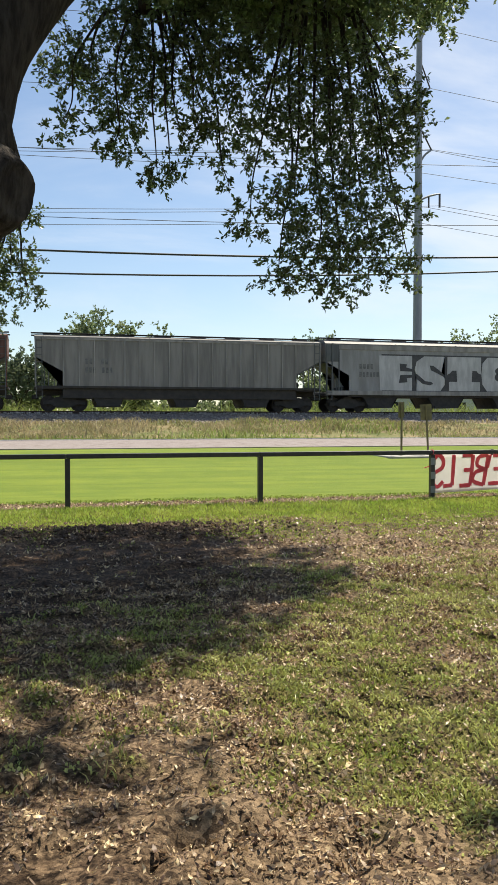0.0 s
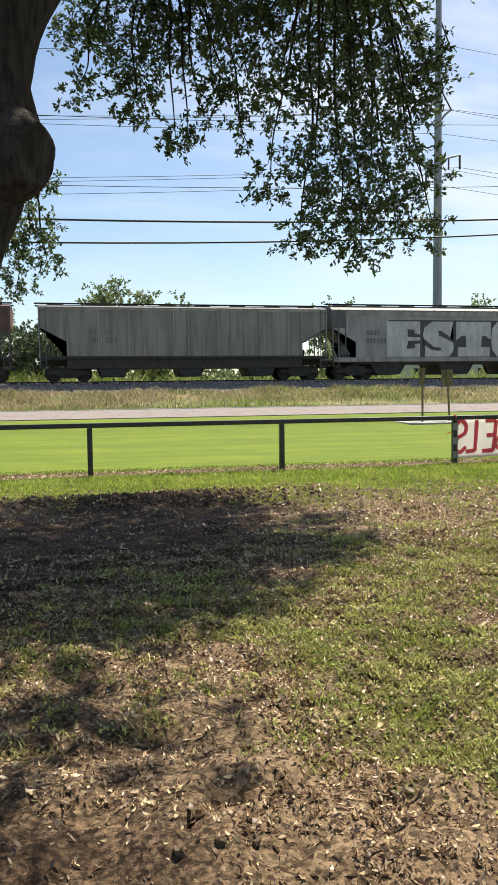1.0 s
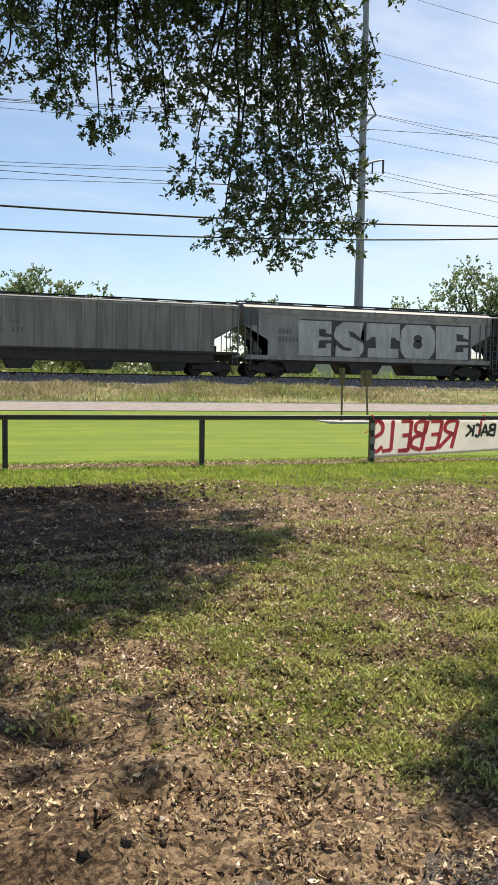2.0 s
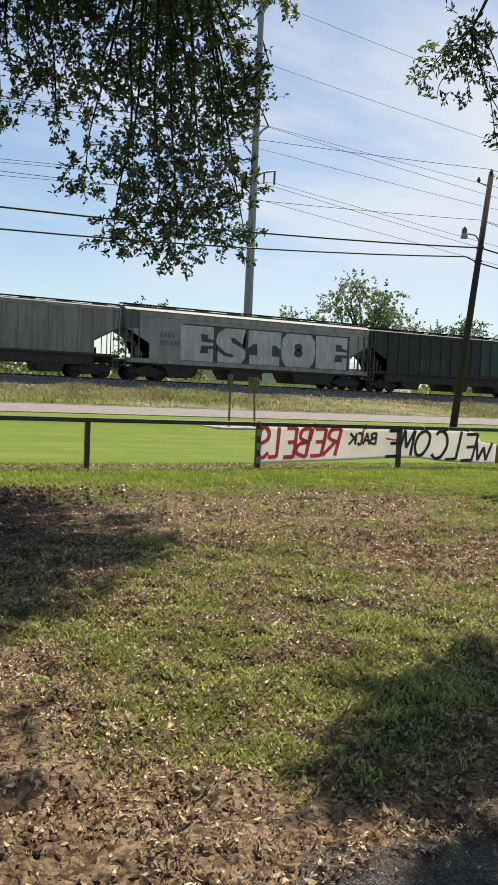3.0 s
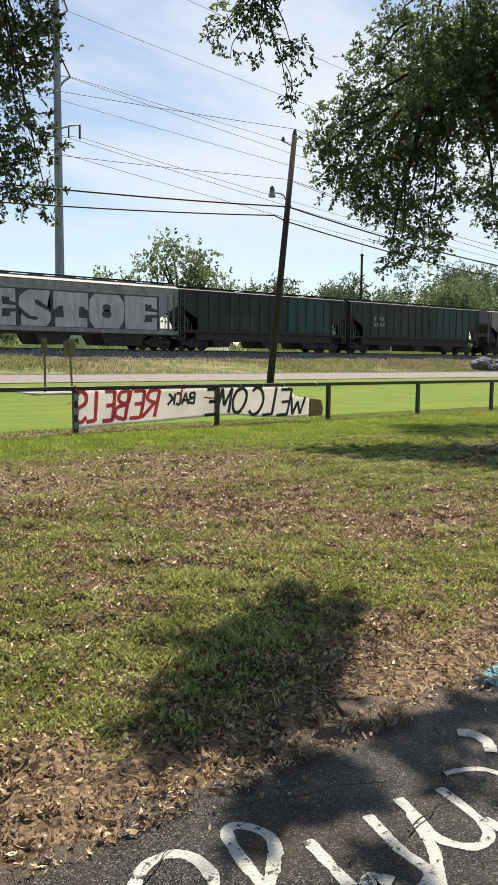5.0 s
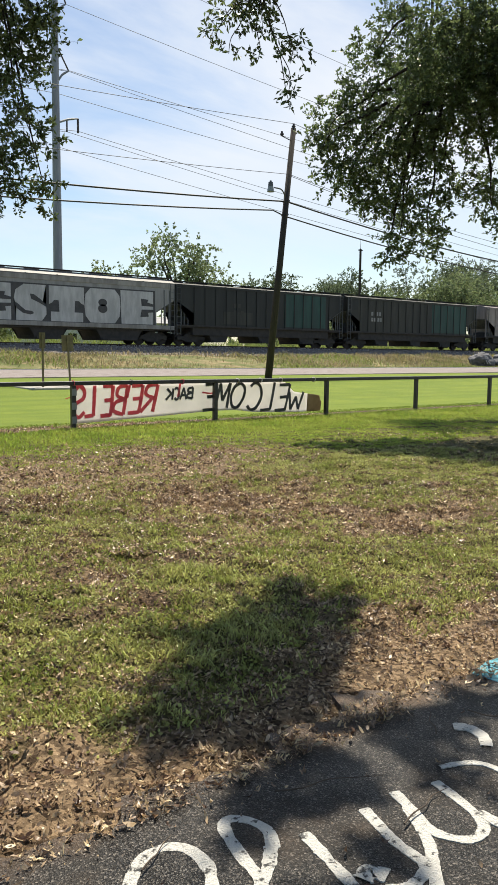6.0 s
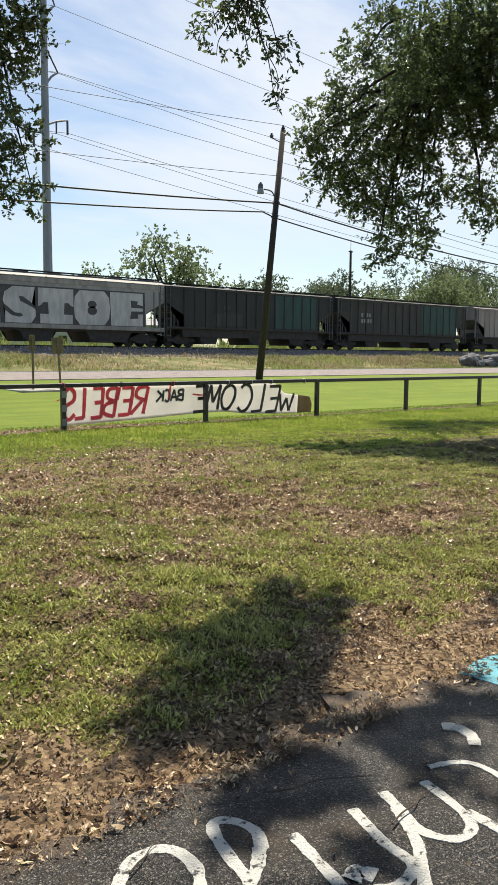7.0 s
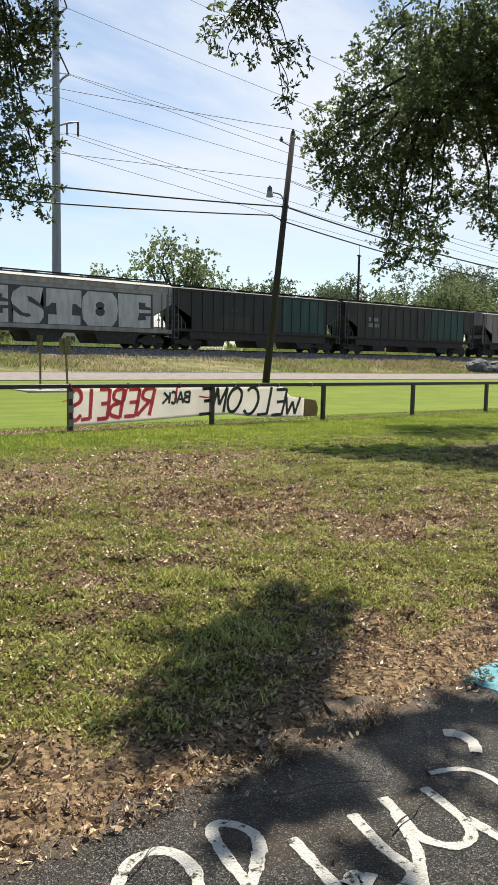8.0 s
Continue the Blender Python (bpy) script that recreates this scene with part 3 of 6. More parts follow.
def build_track():
    bed = bmesh.new()
    prof = [(34.0, 1.02), (36.3, 1.74), (40.8, 1.74), (43.0, 1.0)]
    xs = axis((-220, -30, 10), (-30, 80, 0.5), (80, 420, 10))
    rows = []
    for x in xs:
        row = []
        for k in range(13):
            t = k / 12 * 3
            i = min(int(t), 2)
            y, z = prof[i][0] + (prof[i + 1][0] - prof[i][0]) * (t - i), prof[i][1] + (prof[i + 1][1] - prof[i][1]) * (t - i)
            row.append(bed.verts.new((x, y + 0.25 * (float(field(x, k, 1.1)) - 0.5), z + 0.07 * (float(field(x, y, 2.3)) - 0.5))))
        rows.append(row)
    for a, b in zip(rows, rows[1:]):
        for k in range(12):
            bed.faces.new((a[k], b[k], b[k + 1], a[k + 1]))
    bed_ob = part("railway_bed", bed, "ballast", None, "grey crushed-stone railway bed")
    tagged(bed_ob, kind="structure")
    for dy in (-0.7525, 0.7525):
        bm = bmesh.new()
        y = TRACK + dy
        box(bm, -220, 420, y - 0.036, y + 0.036, RAIL_TOP - 0.045, RAIL_TOP)
        box(bm, -220, 420, y - 0.009, y + 0.009, RAIL_TOP - 0.15, RAIL_TOP - 0.04)
        box(bm, -220, 420, y - 0.07, y + 0.07, RAIL_TOP - 0.17, RAIL_TOP - 0.145)
        part("rail", bm, "rail", bed_ob, "dark rusty steel rail")
    tie = boxed(-0.115, 0.115, -1.3, 1.3, -0.09, 0.09, bevel=0.012)
    me = bpy.data.meshes.new("sleeper")
    tie.to_mesh(me)
    tie.free()
    me.materials.append(M["sleeper"])
    rnd = random.Random(5)
    for k in range(210):
        o = obj("sleeper", me, bed_ob)
        o.matrix_basis = pose(-34 + 0.53 * k, TRACK + rnd.uniform(-0.04, 0.04), RAIL_TOP - 0.262, 0, 0, rnd.uniform(-1.2, 1.2))
    # loose stones on the near shoulder
    vs, fs = [], []
    for k in range(7000):
        x, s = rnd.uniform(-14, 75), rnd.random()
        y = 34.0 + 2.9 * s
        z = 1.02 + 0.74 * min(1, s * 2.9 / 2.3) + 0.02
        r = rnd.uniform(0.035, 0.085)
        base = len(vs)
        for d in ((1, 0, 0), (0, 1, 0), (-1, 0, 0), (0, -1, 0), (0, 0, 1), (0, 0, -1)):
            vs.append((x + d[0] * r * rnd.uniform(0.6, 1.2), y + d[1] * r * rnd.uniform(0.6, 1.2), z + d[2] * r * rnd.uniform(0.6, 1.1)))
        fs += [(base + a, base + b, base + c) for a, b, c in ((0, 1, 4), (1, 2, 4), (2, 3, 4), (3, 0, 4), (1, 0, 5), (2, 1, 5), (3, 2, 5), (0, 3, 5))]
    obj("ballast_stones", mesh_from("ballast_stones", vs, fs, "stone"), None, "grey crushed stones on the railway bed", "stuff")


build_track()


# ---- pipe fence ----
def build_fence():
    fence = thing("pipe_fence", "low black steel pipe fence between yard and lawn", "fence", kind="structure")
    top = 0.79
    for k in range(-4, 9):
        x = 3.05 * k
        z = float(height(x, 0))
        bm = bmesh.new()
        box(bm, x - 0.04, x + 0.04, -0.04, 0.04, z - 0.3, top - 0.038, 0.006)
        part("post", bm, "black_steel", fence)
        if k < 8:
            bm = bmesh.new()
            box(bm, x - 0.02, x + 3.05 - 0.022, -0.05, 0.05, top - 0.036, top + 0.036, 0.012)
            part("rail", bm, "black_steel", fence)
    return fence


build_fence()


# ---- banner ----
def wave(x, z):
    return 0.075 + 0.016 * math.sin(2.1 * x + 1.3 * z) + 0.012 * math.sin(5.3 * x + 0.6) * (0.8 - z) + (0.10 * max(0, x - 4.7) * max(0, 0.75 - z))


def banner_bottom(x):
    return float(np.interp(x, (0.05, 1.4, 3.0, 3.6, 4.1, 5.0, 6.0), (0.08, 0.13, 0.20, 0.20, 0.14, 0.10, 0.09)))


def banner_top(x):
    return float(np.interp(x, (4.92, 5.2, 6.0, 6.14), (0.75, 0.53, 0.44, 0.2)))


def outline(text, bold=0.0):
    """The filled outline of one letter in a unit box: points (x, z) and faces."""
    cu = bpy.data.curves.new("letter", "FONT")
    cu.body, cu.offset, cu.resolution_u, cu.extrude = text, bold, 5, 0.0
    ob = bpy.data.objects.new("letter", cu)
    me = bpy.data.meshes.new_from_object(ob)
    v = np.array([tuple(p.co)[:2] for p in me.vertices])
    lo, hi = v.min(0), v.max(0)
    v = (v - lo) / (hi - lo)
    faces = [tuple(p.vertices) for p in me.polygons]
    bpy.data.objects.remove(ob)
    bpy.data.meshes.remove(me)
    return v, faces


# brush strokes of each painted letter in a unit box
BRUSHED = {
    "W": (((0, 1), (0.22, 0.02)), ((0.22, 0.02), (0.5, 0.75)), ((0.5, 0.75), (0.75, 0.02)), ((0.75, 0.02), (1, 1))),
    "E": (((0.05, 1), (0.02, 0.5), (0.05, 0)), ((0.05, 0.98), (1, 0.97)), ((0.03, 0.52), (0.75, 0.50)), ((0.05, 0.02), (1, 0.0))),
    "L": (((0.08, 1), (0.05, 0.5), (0.05, 0.02)), ((0.05, 0.03), (1, 0.0))),
    "C": (((1, 0.86), (0.75, 1), (0.3, 0.88), (0.03, 0.5), (0.25, 0.1), (0.65, 0), (1, 0.16)),),
    "O": (((0.5, 1), (0.12, 0.8), (0.04, 0.4), (0.3, 0.03), (0.7, 0.05), (0.97, 0.45), (0.85, 0.85), (0.5, 1)),),
    "M": (((0.02, 0), (0.1, 1)), ((0.1, 1), (0.5, 0.3)), ((0.5, 0.3), (0.88, 1)), ((0.88, 1), (1, 0))),
    "B": (((0.05, 1), (0.05, 0)), ((0.05, 1), (0.75, 0.92), (0.8, 0.65), (0.1, 0.52)), ((0.1, 0.52), (0.85, 0.42), (0.95, 0.14), (0.05, 0))),
    "A": (((0, 0), (0.5, 1)), ((0.5, 1), (1, 0)), ((0.2, 0.36), (0.8, 0.36))),
    "K": (((0.05, 1), (0.05, 0)), ((1, 1), (0.1, 0.45)), ((0.3, 0.55), (1, 0))),
    "R": (((0.05, 1), (0.05, 0)), ((0.05, 1), (0.8, 0.95), (0.85, 0.65), (0.1, 0.5)), ((0.3, 0.5), (1, 0))),
    "S": (((1, 0.82), (0.6, 1), (0.1, 0.85), (0.15, 0.6), (0.85, 0.42), (0.95, 0.14), (0.5, 0), (0.0, 0.17)),),
}


def build_banner():
    ban = thing("banner", "white vinyl banner with hand-painted lettering tied to the fence", "banner")
    xs, rows = np.linspace(0.05, 6.1, 70), 12
    for name, a, b, material, label in (("sheet", 0.05, 5.62, "banner", ""), ("stained_end", 5.62, 6.1, "banner_tan", "brown stained loose end")):
        vs, fs = [], []
        xs = np.linspace(a, b, max(6, int((b - a) * 12)))
        for x in xs:
            lo, hi = banner_bottom(x), banner_top(x)
            for k in range(rows):
                z = lo + (hi - lo) * k / (rows - 1)
                vs.append((x, wave(x, z), z))
        for i in range(len(xs) - 1):
            for k in range(rows - 1):
                q = i * rows + k
                fs.append((q, q + rows, q + rows + 1, q + 1))
        me = smooth(mesh_from(name, vs, fs, material))
        o = obj(name, me, ban, label)
        mod = o.modifiers.new("thickness", "SOLIDIFY")
        mod.thickness, mod.offset = 0.002, 0
    words = [  # letter, x of its two sides, foot, head, ink, lean
        ("W", 5.46, 5.04, 0.15, 0.52, "black_ink", 0.06), ("E", 5.03, 4.72, 0.15, 0.70, "black_ink", 0.13), ("L", 4.60, 4.33, 0.17, 0.74, "black_ink", 0.13),
        ("C", 4.30, 3.97, 0.19, 0.74, "black_ink", 0.13), ("O", 3.86, 3.51, 0.25, 0.74, "black_ink", 0.14), ("M", 3.47, 3.16, 0.25, 0.74, "black_ink", 0.12),
        ("E", 3.14, 2.84, 0.22, 0.74, "black_ink", 0.08),
        ("B", 2.57, 2.43, 0.46, 0.67, "black_ink", 0.02), ("A", 2.42, 2.27, 0.45, 0.67, "black_ink", 0.02), ("C", 2.25, 2.14, 0.45, 0.67, "black_ink", 0.02),
        ("K", 2.10, 1.95, 0.45, 0.66, "black_ink", 0.03),
        ("R", 1.72, 1.45, 0.24, 0.74, "red_ink", 0.12), ("E", 1.41, 1.17, 0.23, 0.74, "red_ink", 0.09), ("B", 1.09, 0.85, 0.21, 0.74, "red_ink", 0.09),
        ("E", 0.81, 0.60, 0.20, 0.74, "red_ink", 0.06), ("L", 0.46, 0.28, 0.20, 0.74, "red_ink", 0.04), ("S", 0.27, 0.06, 0.19, 0.74, "red_ink", 0.03)]
    for text, xa, xb, za, zb, ink, lean in words:
        brush = (0.021 if zb - za < 0.3 else 0.030) if ink == "black_ink" else 0.033
        vs, fs = [], []
        for run in BRUSHED[text]:
            pts = spline([(xa + u * (xb - xa) + lean * (w - 0.5), 0, za + w * (zb - za)) for u, w in run], 5)
            for i, p in enumerate(pts):
                d = pts[min(i + 1, len(pts) - 1)] - pts[max(i - 1, 0)]
                q = Vector((-d.z, 0, d.x)).normalized() * brush * (0.85 + 0.3 * float(field(p.x, p.z, 17.0)))
                for e in (q, -q):
                    for dy in (-0.006, 0.006):
                        vs.append((p.x + e.x, wave(p.x + e.x, p.z + e.z) + dy, p.z + e.z))
                if i:
                    a, b = len(vs) - 8, len(vs) - 4
                    fs += [(a, b, b + 2, a + 2), (a + 1, a + 3, b + 3, b + 1), (a, a + 1, b + 1, b), (a + 2, b + 2, b + 3, a + 3)]
        obj("letter", mesh_from("letter", vs, fs, ink), ban)
    # red hearts of tape and ties along the rail
    for x, z0, z1, slant in ((1.17, 0.50, 0.74, 0.06), (2.27, 0.50, 0.79, 0.05), (0.02, 0.52, 0.56, 0.12)):
        bm = plate([(x - 0.02, z1), (x + 0.02, z1), (x + 0.02 - slant, z0), (x - 0.03 - slant, z0)], wave(x, 0.6) - 0.012, wave(x, 0.6) - 0.008)
        part("red_stroke", bm, "red_ink", ban, "red painted stroke")
    bm = plate([(2.78, 0.555), (2.80, 0.585), (3.0, 0.56), (3.12, 0.575), (3.12, 0.55), (2.98, 0.53)], wave(2.9, 0.56) - 0.012, wave(2.9, 0.56) - 0.007)
    part("red_stroke", bm, "red_ink", ban, "red painted stroke")
    for x, ink in ((0.0, "red_ink"), (1.15, "black_ink"), (2.27, "red_ink"), (3.6, "banner"), (4.2, "banner"), (4.75, "banner"), (5.7, "banner")):
        bm = bmesh.new()
        ring = [(x + 0.004 * math.sin(3 * a), 0.058 * math.cos(a), 0.79 + 0.046 * math.sin(a)) for a in np.linspace(0, math.tau, 17)]
        vs, fs = tube_data(ring, [0.009] * 17, 6)
        obj("tie", mesh_from("tie", vs, fs, ink), ban, "knotted tie over the fence rail")
    for k in range(3):
        part("tape", boxed(-0.043, 0.043, -0.052, -0.042, 0.1 + 0.24 * k, 0.22 + 0.24 * k), "galvanised", ban, "dull grey tape on the post")


build_banner()


# ---- railway cars ----
def on_side(parent, name, polygon, material, y, depth=0.012, label=""):
    return part(name, plate(polygon, y - depth, y), material, parent, label)


def hopper_car(L, skin, rib_skin, label, patches=(), ribs=17, smooth_side=False, roof="car_grey", end_skin="car_end", stencil=None,
               gap=0.76, dips=((-5.35, -3.85), (-0.5, 0.85), (3.9, 5.45)), slant=0.18):
    """A covered hopper on two trucks; origin at rail height under its middle, near side towards -y."""
    car = thing("hopper_car", label, "railway car", "cars of the freight train")
    h, W = L / 2, 1.53
    cut, lowz, topz = 1.62, 1.13 if smooth_side else 1.40, 4.38
    crown = 0.36 if smooth_side else 0.22
    side = [(-h, topz), (h, topz), (h, 3.25), (h - cut, 2.36), (h - cut, lowz), (-h + cut, lowz), (-h + cut, 2.36), (-h, 3.25)]
    part("body", plate(side, -W, W), skin, car)
    # roof with a shallow pitch
    part("roof", plate([(-h - 0.02, topz), (h + 0.02, topz), (h + 0.02, topz + 0.05), (-h - 0.02, topz + 0.05)], -W - 0.03, W + 0.03), roof, car, "grimy roof sheet")
    bm = bmesh.new()
    prof = [(-W, topz + 0.04), (-0.9, topz + crown), (0.9, topz + crown), (W, topz + 0.04)]
    ra = [bm.verts.new((-h, y, z)) for y, z in prof]
    rb = [bm.verts.new((h, y, z)) for y, z in prof]
    for k in range(3):
        bm.faces.new((ra[k], rb[k], rb[k + 1], ra[k + 1]))
    bm.faces.new(ra[::-1])
    bm.faces.new(rb)
    part("roof_crown", bm, roof, car)
    for k in range(9):
        x = -h + 0.5 + k * (L - 1.0) / 8
        part("roof_seam", boxed(x - 0.03, x + 0.03, -W - 0.035, W + 0.035, topz + 0.05, topz + 0.075), roof, car)
    for y in (-0.75, 0.75):
        part("running_board", boxed(-h - 0.22, h + 0.10, y - 0.3, y + 0.3, topz + crown + 0.08, topz + crown + 0.115), "underframe", car, "dark roof walkway")
    for k in range(8):
        x = -h + 1 + k * (L - 2) / 7
        part("hatch", boxed(x - 0.5, x + 0.5, -0.35, 0.35, topz + crown - 0.02, topz + crown + 0.11, bevel=0.03), roof, car)
    if smooth_side:
        part("eave_band", boxed(-h + 0.9, h - 0.05, -W - 0.04, -W, topz - 0.33, topz - 0.02, bevel=0.015), "car_rib", car, "pale riveted eave band")
    else:
        part("eave_rail", boxed(-h, h, -W - 0.05, -W, topz - 0.12, topz - 0.01), rib_skin, car)
    for s in (-1, 1):
        part("side_sill", boxed(-h + 0.05, h - 0.05, s * W - 0.05, s * W + 0.05, lowz - 0.04, lowz + (0.24 if smooth_side else 0.10), bevel=0.012), rib_skin if smooth_side else "underframe", car)
    if not smooth_side:
        for k in range(ribs):
            x = -h + cut + 0.06 + k * (L - 2 * cut - 0.12) / (ribs - 1)
            part("rib", boxed(x - 0.035, x + 0.035, -W - 0.055, -W, lowz + 0.10, topz - 0.12), rib_skin, car)
        part("corner_post", boxed(-h, -h + 0.09, -W - 0.03, -W + 0.06, lowz, topz), rib_skin, car)
        part("corner_post", boxed(h - 0.09, h, -W - 0.03, -W + 0.06, lowz, topz), rib_skin, car)
    else:
        part("end_panel", boxed(-h, -h + 0.95, -W - 0.02, -W, 3.25, topz - 0.02), end_skin, car, "dark slate end panel")
        for x in (-h + 0.05, -h + 0.45, -h + 0.92, h - 0.95, h - 0.5, h - 0.06):
            part("corner_post", boxed(x - 0.035, x + 0.035, -W - 0.035, -W + 0.03, lowz, 3.9 if abs(x) < h - 0.4 else topz), end_skin, car)
    for s in (-1, 1):
        # slope sheet, end deck, ladder, brake gear
        bm = bmesh.new()
        for pts in ([(s * (h - 0.02), 3.22), (s * (h - cut), 2.34)],):
            (xa, za), (xb, zb) = pts
            vs = [bm.verts.new(p) for p in ((xa, -W + 0.02, za - 0.02), (xa, W - 0.02, za - 0.02), (xb, W - 0.02, zb - 0.02), (xb, -W + 0.02, zb - 0.02),
                                            (xa, -W + 0.02, za - 0.06), (xa, W - 0.02, za - 0.06), (xb, W - 0.02, zb - 0.06), (xb, -W + 0.02, zb - 0.06))]
            for f in ((0, 1, 2, 3), (7, 6, 5, 4), (0, 4, 5, 1), (1, 5, 6, 2), (2, 6, 7, 3), (3, 7, 4, 0)):
                bm.faces.new([vs[i] for i in f])
        part("slope_sheet", bm, end_skin, car, "dark sloping end sheet")
        xa, xb = sorted((s * (h - cut), s * (h + 0.05)))
        part("end_deck", boxed(xa, xb, -W, W, lowz - 0.10, lowz + 0.02), "underframe", car)
        lad = new("ladder")
        lad.parent = car
        for x in (s * (h - 0.42), s * (h - 0.08)):
            part("stile", boxed(x - 0.02, x + 0.02, -W - 0.075, -W - 0.04, 0.75, topz), end_skin, lad)
        for k in range(9):
            z = 0.8 + 0.42 * k
            xa, xb = sorted((s * (h - 0.42), s * (h - 0.08)))
            part("rung", boxed(xa, xb, -W - 0.07, -W - 0.045, z, z + 0.025), end_skin, lad)
        for x in (s * (h - 0.8), s * (h - 1.15), s * (h - 0.55)):
            part("stanchion", boxed(x - 0.025, x + 0.025, -W + 0.05, -W + 0.1, lowz, 3.1 - 0.55 * (h - abs(x) - 0.3)), end_skin, car)
        part("brake_box", boxed(*sorted((s * (h - 1.3), s * (h - 1.62))), -0.9, 0.9, lowz, lowz + 0.5, bevel=0.03), "underframe", car)
        part("coupler", boxed(*sorted((s * (h - 0.2), s * (h + 0.21))), -0.13, 0.13, 0.72, 0.98, bevel=0.04), "underframe", car)
    part("centre_sill", boxed(-h + 0.1, h - 0.1, -0.35, 0.35, 0.95, lowz), "underframe", car)
    part("side_skirt", boxed(-h + cut, h - cut, -W + 0.12, W - 0.12, gap, lowz), "underframe", car, "sooty hopper sill")
    for xa, xb in dips:
        hop = plate([(xa - slant, gap + 0.06), (xb + slant, gap + 0.06), (xb + 0.5 * slant, gap - 0.12), (xb, 0.5), (xb - 0.05, 0.26), (xa + 0.05, 0.26), (xa, 0.5), (xa - 0.5 * slant, gap - 0.12)], -W + 0.2, W - 0.2)
        part("hopper", hop, "underframe", car, "black discharge hopper")
        part("outlet_gate", boxed(xa + 0.15, xb - 0.15, -W + 0.05, W - 0.05, 0.27, 0.40), "underframe", car)
    wheels = []
    for s in (-1, 1):
        cx = s * (h - 1.70)
        for y in (-1.0, 1.0):
            frame_poly = [(cx - 1.25, 0.38), (cx - 1.25, 0.62), (cx - 0.75, 0.66), (cx - 0.42, 0.86), (cx + 0.42, 0.86), (cx + 0.75, 0.66), (cx + 1.25, 0.62), (cx + 1.25, 0.38),
                          (cx + 0.8, 0.40), (cx + 0.4, 0.22), (cx - 0.4, 0.22), (cx - 0.8, 0.40)]
            part("truck_frame", plate(frame_poly, y - 0.09, y + 0.09), "underframe", car, "cast steel truck side frame")
        part("bolster", boxed(cx - 0.25, cx + 0.25, -1.1, 1.1, 0.55, 0.95), "underframe", car)
        for dx in (-0.92, 0.92):
            bm = bmesh.new()
            for y in (-0.76, 0.76):
                rod(bm, (0, y - 0.065, 0), (0, y + 0.065, 0), 0.457, n=28)
                rod(bm, (0, y - 0.09 * (1 if y < 0 else -1), 0), (0, y - 0.02, 0), 0.12, n=12)
                o = -1 if y < 0 else 1
                rod(bm, (0, y - 0.08 * o, 0), (0, y - 0.05 * o, 0), 0.487, n=28)
                for a in range(4):
                    c, q = math.cos(a * math.pi / 2), math.sin(a * math.pi / 2)
                    rod(bm, (0.27 * c, y + 0.06 * o, 0.27 * q), (0.27 * c, y + 0.075 * o, 0.27 * q), 0.05, n=8)
            rod(bm, (0, -1.05, 0), (0, 1.05, 0), 0.085, n=10)
            w = part("wheelset", bm, "wheel", car, "dull steel wheelset")
            w.location = (cx + dx, 0, 0.457)
            wheels.append(w)
    for xa, xb, za, zb, skin2, lab in patches:
        on_side(car, "panel", [(xa, za), (xb, za), (xb, zb), (xa, zb)], skin2, -W - 0.002, 0.01, lab)
    if stencil:
        x0, z0, paint, rows = stencil
        for r, widths in enumerate(rows):
            x = x0
            for w in widths:
                if w > 0:
                    on_side(car, "marking", [(x, z0 - r * 0.52), (x + w, z0 - r * 0.52), (x + w, z0 - r * 0.52 + 0.33), (x, z0 - r * 0.52 + 0.33)], paint, -W - 0.004, 0.012, "worn stencilled marking")
                x += abs(w) + 0.09
    return car, wheels


def ring(cx, cz, rx, rz, n=26, a0=0.0, a1=math.tau):
    return [(cx + rx * math.cos(a0 + (a1 - a0) * k / n), cz + rz * math.sin(a0 + (a1 - a0) * k / n)) for k in range(n)]


